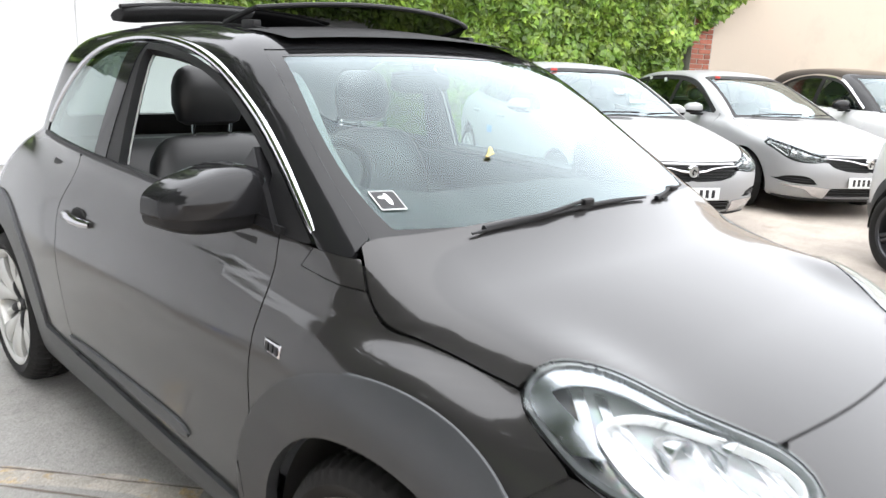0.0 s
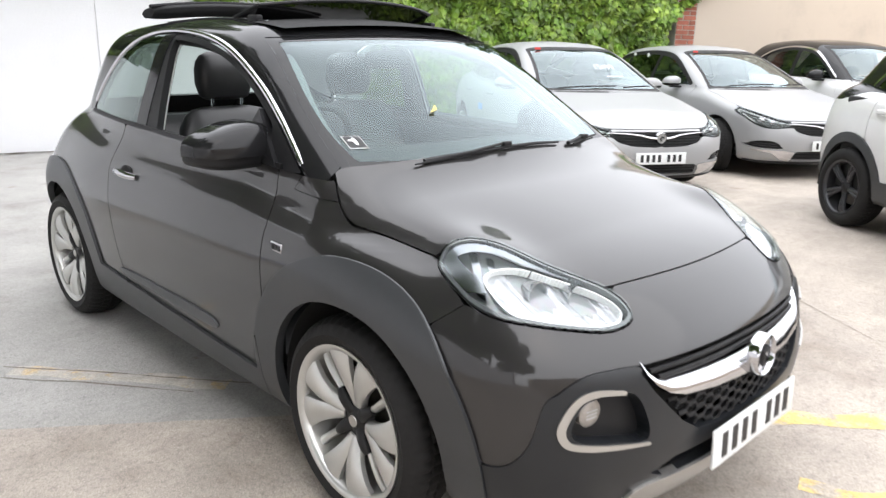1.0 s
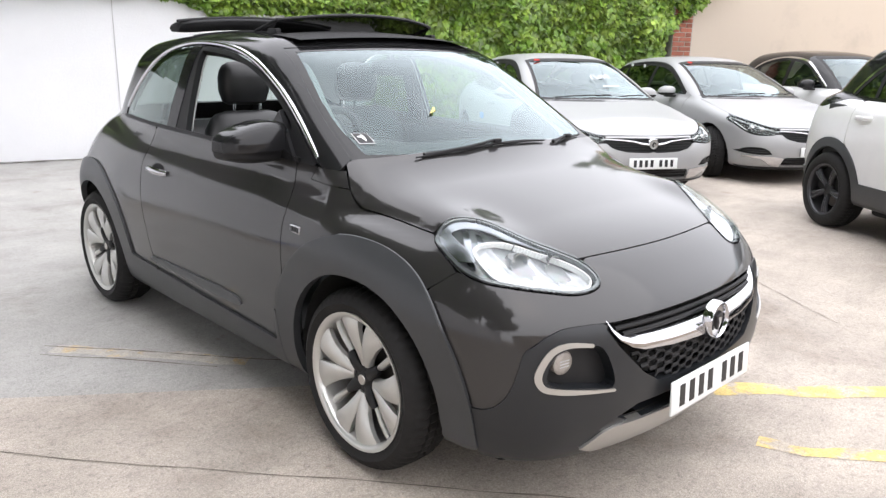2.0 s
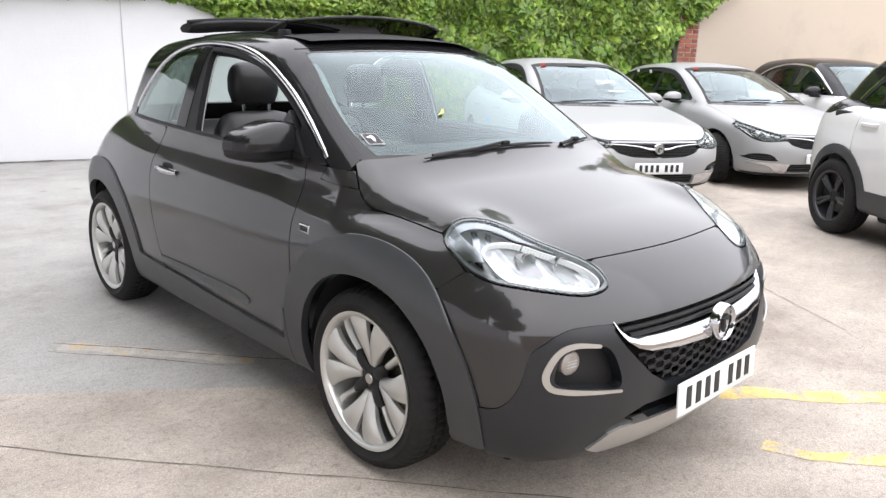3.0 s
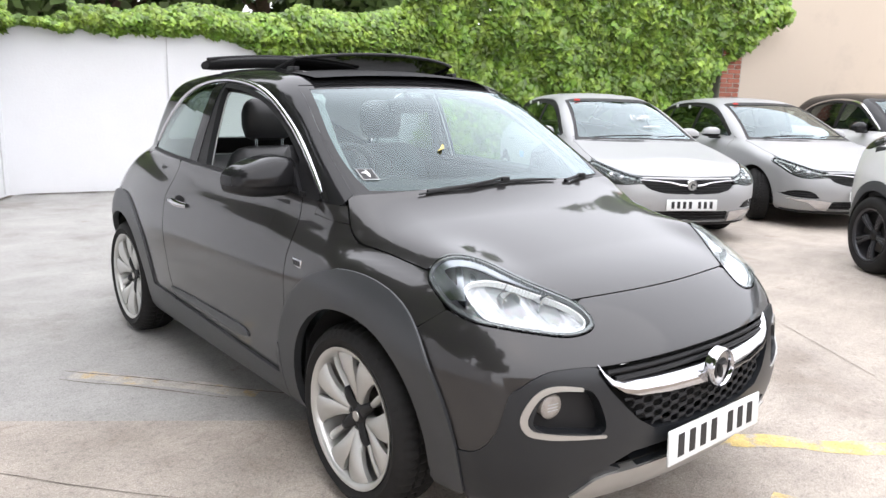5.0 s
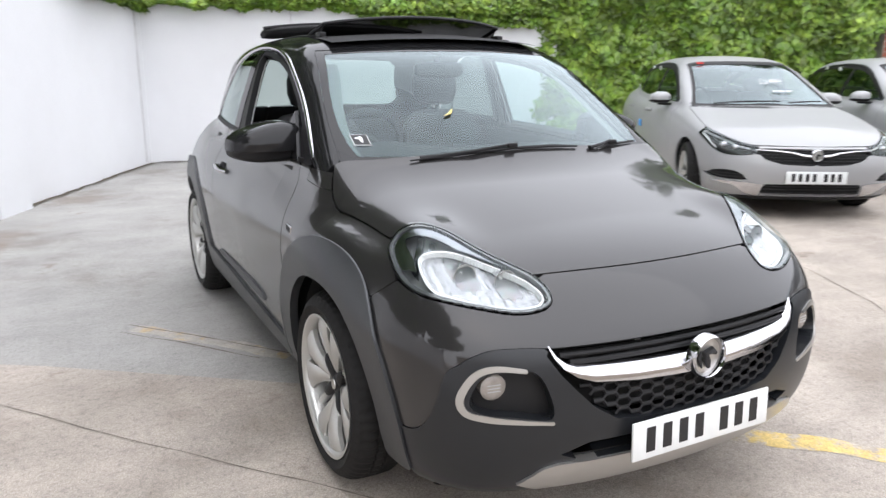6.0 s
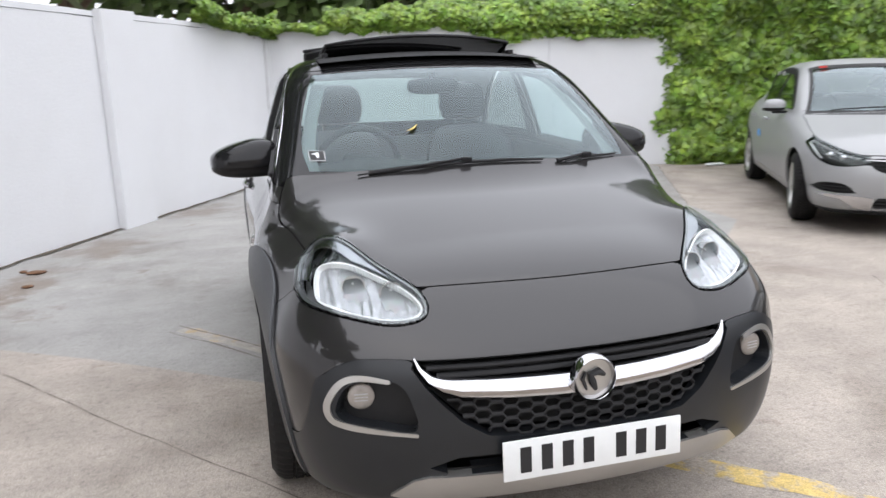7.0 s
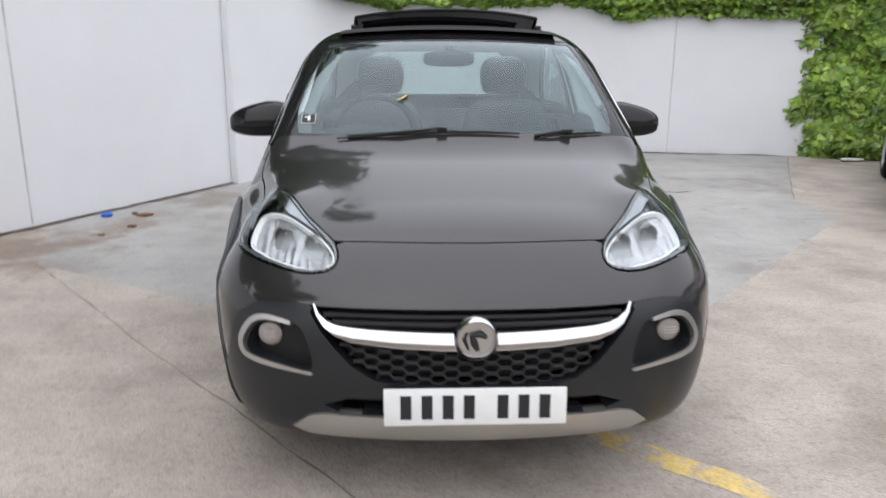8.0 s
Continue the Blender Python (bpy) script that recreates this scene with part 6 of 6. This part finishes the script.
ROW = math.degrees(math.atan2(-H_DIR.x, H_DIR.y))
FAMILY = dict(
    crown4=0.0, valley=None, nose=crv((0.15, -0.74), (0.28, -0.845), (0.42, -0.882), (0.56, -0.875), (0.66, -0.845), (0.74, -0.76), (0.86, -0.5)), bow=0.17, bow4=0.24,
    hood=crv((-0.9, 0.66), (-0.75, 0.735), (-0.5, 0.815), (-0.1, 0.895), (0.3, 0.965), (0.6, 0.985), (1.4, 0.985), (2.4, 1.01), (3.1, 1.06), (3.5, 1.0)),
    crown=crv((-0.8, 0.10), (0.0, 0.085), (0.5, 0.05), (3.0, 0.04)),
    plan=crv((-0.9, 0.79), (-0.4, 0.85), (0.0, 0.88), (0.6, 0.885), (1.6, 0.895), (2.7, 0.885), (3.2, 0.82), (3.55, 0.72)),
    sec=crv((0.15, -0.1), (0.25, -0.05), (0.42, -0.015), (0.6, 0.0), (0.74, 0.0), (0.86, -0.025), (0.95, -0.07), (1.05, -0.13)),
    floor=crv((-0.8, 0.19), (3.4, 0.22)), screen=crv((0.88, 0.02), (0.96, 0.25), (1.15, 0.66), (1.40, 1.22), (1.5, 1.48)), screen_bow=0.3, screen_cos=0.42,
    tumble=crv((0.88, 0.80), (1.0, 0.765), (1.2, 0.69), (1.4, 0.595), (1.5, 0.53)), taper=crv((0.4, 0.0), (1.6, 0.012), (2.4, 0.0), (3.3, -0.12)),
    roof=crv((0.9, 1.38), (1.2, 1.445), (1.7, 1.484), (2.3, 1.472), (2.9, 1.41), (3.4, 1.29)), roof_crown=0.12,
    tail=crv((0.2, 3.38), (0.45, 3.47), (0.8, 3.46), (1.0, 3.38), (1.2, 3.2), (1.42, 2.98)), tail_bow=0.2, k_top=crv((0.0, 0.10), (1.0, 0.10)), k_front=0.15, k_roof=0.15, k_screen=0.09, k_belt=0.02, bulges=(),
    wheelbase=2.662, radius=0.318, rim_r=0.215, track=0.775, belt=0.985, screen_top=1.425, screen_low=0.955, screen_back=1.35, belt_drop=0.0, hood_front=-0.79, hood_back=0.30, y_front=0.75, y_rear=2.5, rear_glass=1.36, dash=0.35, squash=0.955)
FAMILY_LINES = dict(
    win_top=rounded([(3.12, 1.16), (2.95, 1.25), (2.65, 1.335), (2.2, 1.388), (1.75, 1.395), (1.4, 1.352), (1.1, 1.235), (0.72, 1.02)], 6, False), belt=np.array([(0.72, 0.985), (1.7, 1.0), (2.6, 1.04), (3.12, 1.11)]),
    screen_x=crv((0.93, 0.74), (1.0, 0.70), (1.2, 0.61), (1.43, 0.525)), seam_x=crv((-0.8, 0.62), (-0.5, 0.74), (0.0, 0.77), (0.3, 0.75)),
    lamp=rounded([(0.47, 0.672), (0.475, 0.622), (0.55, 0.604), (0.66, 0.594), (0.755, 0.606), (0.815, 0.652), (0.845, 0.73), (0.845, 0.815), (0.80, 0.812), (0.74, 0.775), (0.63, 0.718), (0.54, 0.688)], 5),
    grille=np.array([(-0.01, 0.658), (0.40, 0.662), (0.50, 0.654), (0.47, 0.605), (0.42, 0.560), (0.28, 0.524), (-0.01, 0.514)]),
    fog=rounded([(0.545, 0.375), (0.60, 0.425), (0.67, 0.456), (0.78, 0.452), (0.828, 0.405), (0.80, 0.378), (0.68, 0.368)], 5), blade=np.array([(0.43, 0.340), (0.54, 0.352), (0.80, 0.358), (0.80, 0.345), (0.66, 0.325), (0.55, 0.25), (0.44, 0.228)]),
    intake=np.array([(-0.01, 0.348), (0.425, 0.342), (0.435, 0.236), (-0.01, 0.232)]), door=(0.62, 1.70, 2.52), quarter=2.50, trim=0.016, trim_mat=M_DARK, mirror=(0.95, 0.985))
SUV = dict(FAMILY,
    hood=crv((-0.9, 0.78), (-0.75, 0.88), (-0.5, 0.955), (-0.1, 1.02), (0.3, 1.07), (0.6, 1.085), (1.4, 1.085), (2.4, 1.11), (3.0, 1.15), (3.4, 1.08)),
    nose=crv((0.2, -0.72), (0.35, -0.82), (0.55, -0.85), (0.75, -0.83), (0.88, -0.74), (1.0, -0.5)),
    plan=crv((-0.9, 0.79), (-0.4, 0.84), (0.0, 0.87), (1.4, 0.87), (2.5, 0.865), (2.9, 0.82), (3.35, 0.70)),
    sec=crv((0.15, -0.08), (0.3, -0.03), (0.5, -0.008), (0.7, 0.0), (0.85, -0.005), (0.97, -0.03), (1.07, -0.08), (1.15, -0.14)),
    floor=crv((-0.8, 0.24), (3.4, 0.27)), screen=crv((0.98, 0.15), (1.08, 0.36), (1.3, 0.74), (1.52, 1.12), (1.62, 1.32)), screen_cos=0.5,
    tumble=crv((0.98, 0.80), (1.1, 0.765), (1.3, 0.70), (1.5, 0.615), (1.6, 0.55)), taper=crv((0.4, 0.0), (1.6, 0.01), (2.3, -0.02), (2.8, -0.10), (3.2, -0.2)),
    roof=crv((0.9, 1.50), (1.2, 1.56), (1.7, 1.605), (2.3, 1.59), (2.8, 1.53), (3.3, 1.42)), tail=crv((0.2, 3.2), (0.45, 3.33), (0.8, 3.32), (1.05, 3.24), (1.3, 3.02), (1.55, 2.8)),
    wheelbase=2.604, radius=0.322, rim_r=0.222, track=0.77, belt=1.085, screen_top=1.53, screen_low=1.06, screen_back=1.3, hood_back=0.40, y_rear=2.35, rear_glass=1.47, belt_drop=0.08, squash=1.0)
SUV_LINES = dict(FAMILY_LINES,
    win_top=rounded([(2.66, 1.145), (2.55, 1.25), (2.38, 1.37), (2.1, 1.465), (1.75, 1.505), (1.35, 1.47), (1.1, 1.37), (0.72, 1.12)], 6, False), belt=np.array([(0.72, 1.09), (1.7, 1.10), (2.4, 1.115), (2.66, 1.125)]),
    screen_x=crv((1.03, 0.74), (1.1, 0.70), (1.3, 0.62), (1.55, 0.54)), door=(0.60, 1.60, 2.42), quarter=2.30, trim=0.02, trim_mat=M_CHROME, mirror=(0.95, 1.10))

a1 = Vector((4.68, 2.72, 0))
silver_1, sk1 = parked_car("family_hatchback", "silver five-door hatchback with price writing on the screen", FAMILY, FAMILY_LINES, M_SILVER, M_SILVER, pose(a1.x, a1.y, 0, 0, 0, ROW), steer=-6, group="parked silver hatchbacks")
silver_2 = copy_thing(silver_1, pose(7.12, 2.06, 0, 0, 0, ROW))
tagged(silver_2, "silver five-door hatchback parked with turned front wheels")
for o in silver_2.children:
    if o.name.split(".")[0] == "wheel" and abs(o.matrix_basis.translation.y) < 0.3:
        o.matrix_basis = pose(*o.matrix_basis.translation) @ pose(0, 0, 0, 0, 0, -22) @ pose(*o.matrix_basis.translation).inverted() @ o.matrix_basis
white_suv, sk2 = parked_car("crossover_car", "white crossover with black roof, dark cladding and black wheels", SUV, SUV_LINES, M_WHITE, M_BLACK, pose(4.62, 0.40, 0, 0, 0, ROW - 8) @ pose(0.77, -2.604, 0), rim=M_DARKRIM, cap=M_DARK, face=False, clad=True, group="white crossovers")
far_suv = copy_thing(white_suv, pose(9.2, 1.1, -0.06, 0, 0, ROW))
tagged(far_suv, "white crossover with black roof parked by the tan wall")


# price writing, stickers and tags on the silver car
def screen_at(c, x, z, out=0.012):
    y = float(c["screen"](np.array(z))) + c["screen_bow"] * x * x
    return Vector((x, y - out, z + out * 0.5))


def lettering(text, size, at, mat, parent, label, name="price_writing", rot=(64, 0, 0)):
    cu = bpy.data.curves.new(name, "FONT")
    cu.offset = -0.0035
    cu.body, cu.size, cu.extrude, cu.align_x, cu.align_y = text, size, 0.0008, "CENTER", "CENTER"
    cu.materials.append(mat)
    ob = bpy.data.objects.new(name, cu)
    me = bpy.data.meshes.new_from_object(ob)
    bpy.data.objects.remove(ob)
    return put(name, me, parent, label, pose(*at, *rot) @ Matrix.Diagonal((0.66, 1.25, 1, 1)))


lettering("\u00a35499", 0.15, screen_at(FAMILY, 0.17, 1.20, 0.024), M_MARKER, silver_1, "white hand-painted price", rot=(25, 0, 0))
bm = bmesh.new()
for k in range(6):
    p = screen_at(FAMILY, 0.15 + 0.035 * k, 1.11, 0.014)
    box(bm, (p.x - 0.012, p.y - 0.002, p.z - 0.008), (p.x + 0.012, p.y + 0.002, p.z + 0.008))
part("screen_note", bm, M_MARKER, silver_1, "small unreadable white writing as bars", smooth=False)
for car in (silver_1, silver_2):
    p = screen_at(FAMILY, -0.42, 1.395, 0.012)
    bm = bmesh.new()
    box(bm, (p.x - 0.035, p.y - 0.003, p.z - 0.012), (p.x + 0.035, p.y + 0.003, p.z + 0.012), 0.002)
    part("red_sticker", bm, M_RED, car, "small red sticker")
    for yy in (2.05, 2.45):
        bm = bmesh.new()
        xx = sk1.side_x(yy, 1.33)
        box(bm, (-xx - 0.004, yy - 0.03, 1.30), (-xx + 0.002, yy + 0.03, 1.36), 0.001)
        part("window_label", bm, M_PLATE, car, "white paper label")
bm = bmesh.new()
xx = sk1.side_x(1.83, 0.67)
box(bm, (-xx - 0.004, 1.76, 0.63), (-xx + 0.002, 1.90, 0.71), 0.001)
part("blue_tape", bm, M_TAPE, silver_1, "strip of blue tape")


# ---- ivy and trees ----
LEAF = [(0, -0.5), (0.34, -0.42), (0.5, -0.02), (0.26, 0.12), (0.0, 0.55), (-0.26, 0.12), (-0.5, -0.02), (-0.34, -0.42)]


def leaves(name, spots, mat, label, category):
    """One mesh of many small five-pointed leaves; spots: place, outward way, size."""
    verts, faces = [], []
    for p, way, size in spots:
        way = Vector(way)
        up = Vector((random.gauss(0, 0.35), random.gauss(0, 0.35), -1))
        a = way.cross(up)
        if a.length < 1e-3:
            continue
        a.normalize()
        b = way.cross(a).normalized()
        if b.z > 0:
            b = -b
        n0 = len(verts)
        c = Vector(p)
        verts.append(c + way * size * 0.10)
        for u, v in LEAF:
            verts.append(c + (a * u + b * v) * size - way * size * 0.16 * abs(u) * 2)
        for k in range(8):
            faces.append((n0, n0 + 1 + k, n0 + 1 + (k + 1) % 8))
    me = mesh_of(name, verts, faces, mat, smooth=False)
    ob = new(name, me)
    return tagged(ob, label, category, kind="stuff")


random.seed(5)
spots = []
NB = Vector((WB.y, -WB.x, 0))
NL = Vector((L_DIR.y, -L_DIR.x, 0))


def ivy_front(s):
    """How far the ivy hangs down the white back wall, s metres from the corner."""
    return 1.83 + 0.17 * min(1, max(0, (3.3 - s) / 0.9)) + 0.10 * noise.noise(Vector((s * 1.4, 0, 3))) + 0.06 * noise.noise(Vector((s * 5, 1, 3)))


def add(p, out, up, size):
    way = (out + Vector((0, 0, up)) + Vector((random.gauss(0, 0.52), random.gauss(0, 0.52), random.gauss(0, 0.45)))).normalized()
    spots.append((p, way, size))


# full cover on the right wall
for _ in range(22000):
    s = random.uniform(-0.30, 6.0)
    z = random.uniform(0.02, 3.0)
    edge = 0.02 * noise.noise(Vector((z * 3, 7, 0))) - 0.14
    if s < edge or s > 5.0 + 0.12 * noise.noise(Vector((z * 1.3, 3, 1))) + max(0, (z - 1.85) * 1.3):
        continue
    bulge = 0.08 + (0.22 * (0.5 + noise.noise(Vector((s * 1.9, z * 2.4, 2)))) + 0.30 * max(0, z - 1.55)) * min(1.0, max(0.15, 0.5 + s * 2.0)) + 0.07 * noise.noise(Vector((s * 6, z * 7, 4)))
    p = IVY_0 + Vector((0.1, 0.2, 0)) + L_DIR * s + NL * (bulge + random.uniform(-0.07, 0.02)) + Vector((0, 0, z))
    add(p, NL, 0.55, random.choice((0.06, 0.085, 0.11, 0.14, 0.165)))
# a rolling crest along the back wall and the far end of the left wall
for _ in range(9500):
    s = random.uniform(-2.0, 5.9)
    if s < 0:
        base, out = CORNER + WL * s, RIGHT
    else:
        base, out = CORNER + WB * s, NB
    gap = noise.noise(Vector((s * 1.1, 9, 1)))
    top = 2.20 + 0.06 * max(s, 0) + 0.20 * noise.noise(Vector((s * 0.8, 5, 0))) + 0.12 * noise.noise(Vector((s * 2.6, 5, 0)))
    if gap < -0.18 and s < 2.6:
        top = 2.05
    low = ivy_front(s) if s >= 0 else 1.93 + 0.07 * abs(s)
    z = random.uniform(low, max(top, low + 0.03))
    f = (z - low) / max(0.05, top - low)
    depth = 0.05 + 0.17 * math.sin(math.pi * min(1, f)) if z > 2.0 else random.uniform(0.01, 0.14)
    p = base + out * (depth - 0.15 * max(0, f - 0.75) + random.uniform(-0.08, 0.03)) + Vector((0, 0, z))
    add(p, out, 0.8, random.uniform(0.06, 0.12))
# the top that leans back behind both walls
for _ in range(7000):
    s = random.uniform(-0.5, 10.2)
    if s < 5.4:
        base, out, h = CORNER + WB * s, NB, 2.10 + 0.06 * s
    else:
        base, out, h = IVY_0 + L_DIR * (s - 5.4), NL, 2.75
    back = random.uniform(0.0, 1.0)
    h += 0.22 * noise.noise(Vector((s * 1.1, back * 2, 8))) + 0.1 * back
    if s < 2.2 and noise.noise(Vector((s * 1.3, 2, 2))) > 0.1:
        continue
    add(base - out * back + Vector((0, 0, h)), out * 0.6, 1.0, random.uniform(0.06, 0.11))
leaves("ivy", spots, M_LEAF, "dense bright green ivy hanging over the walls", "ivy")


def tree(at, height, spread, seed, crown_low=0.3, clump=260, leaf=(0.09, 0.17)):
    """A tapered trunk with limbs and a ragged crown of leaf clumps."""
    random.seed(seed)
    t = tagged(empty("tree", pose(*at)), "leafy tree with a dark broken crown behind the wall", "tree", "trees round the yard")
    bm = bmesh.new()
    tube(bm, [(0, 0, 0), (0.05, 0.03, height * 0.3), (-0.04, 0.06, height * 0.6), (0.05, 0.0, height * 0.9)], [0.22, 0.17, 0.11, 0.03], 10)
    centres = []
    for k in range(9):
        a = k * 2.4 + random.uniform(-0.4, 0.4)
        z = height * random.uniform(crown_low, 0.8)
        e = Vector((math.cos(a) * spread * random.uniform(0.5, 0.9), math.sin(a) * spread * random.uniform(0.5, 0.9), z + height * 0.12))
        tube(bm, [(0, 0, z - height * 0.08), (e.x * 0.5, e.y * 0.5, z + 0.1), tuple(e)], [0.08, 0.05, 0.015], 7)
        centres += [e, e * 0.6 + Vector((0, 0, height * 0.12))]
    centres.append(Vector((0, 0, height * 0.95)))
    part("trunk", bm, M_BARK, t, "brown trunk and limbs")
    verts, faces = [], []
    for c in centres:
        r = spread * random.uniform(0.28, 0.45)
        for _ in range(clump):
            d = Vector((random.gauss(0, 1), random.gauss(0, 1), random.gauss(0, 0.8))).normalized()
            p = c + d * r * random.uniform(0.55, 1.05)
            w = (d + Vector((random.gauss(0, 0.5), random.gauss(0, 0.5), 0.5 + random.gauss(0, 0.5)))).normalized()
            a = w.orthogonal().normalized() * random.uniform(*leaf)
            b = w.cross(a)
            n0 = len(verts)
            verts += [p - a, p + b * 0.55, p + a, p - b * 0.55]
            faces.append((n0, n0 + 1, n0 + 2, n0 + 3))
    put("crown", mesh_of("crown", verts, faces, M_TREE, smooth=False), t, "mid green leaves")
    return t


for k, (x, y, h, sp) in enumerate(((-3.9, 13.5, 10.5, 3.2), (-0.6, 15.0, 9.5, 3.0), (2.6, 14.5, 9.0, 3.0), (5.8, 14.0, 8.0, 2.8), (9.5, 12.0, 8.0, 2.8), (13.5, 9.5, 8.0, 3.0))):
    tree((x, y, 0), h, sp, 20 + k, 0.25, 380, (0.14, 0.26))
for k, (x, y, h) in enumerate(((-5.4, 11.5, 16), (-6.6, 6.5, 13.5), (-7.6, 2.5, 12), (-8.6, -1.5, 12), (-9.5, -5.5, 12))):
    tree((x, y, 0), h, 3.4, 40 + k, 0.22, 420, (0.16, 0.3))

# litter by the left wall
bm = bmesh.new()
blob(bm, (-2.73, 3.47, 0.02), (0.05, 0.035, 0.02), p=2.6, n=12)
tagged(part("blue_wrapper", bm, M_BLUE, None, "crumpled blue wrapper lying on the concrete"), category="litter")
for dx, dy, r, h in ((0.0, 0.0, 0.07, 0.012), (-0.10, 0.05, 0.03, 0.012), (0.04, -0.42, 0.04, 0.010), (-0.08, -0.72, 0.03, 0.008)):
    bm = bmesh.new()
    blob(bm, (-2.43 + dx, 3.51 + dy, h), (r, r * 0.6, h), p=2.4, n=12)
    for v in bm.verts:
        v.co.x += 0.25 * r * noise.noise(v.co * 30)
        v.co.y += 0.25 * r * noise.noise(v.co * 30 + Vector((5, 0, 0)))
    tagged(part("rusty_scrap", bm, M_RUST, None, "rusty brown scrap lying on the stained concrete"), category="litter", group="scraps by the wall")
bm = bmesh.new()
blob(bm, (5.6, 6.72, 0.03), (0.16, 0.05, 0.02), p=3.0, n=12)
tagged(part("white_bottle", bm, M_PLATE, None, "white plastic litter below the ivy"), category="litter")
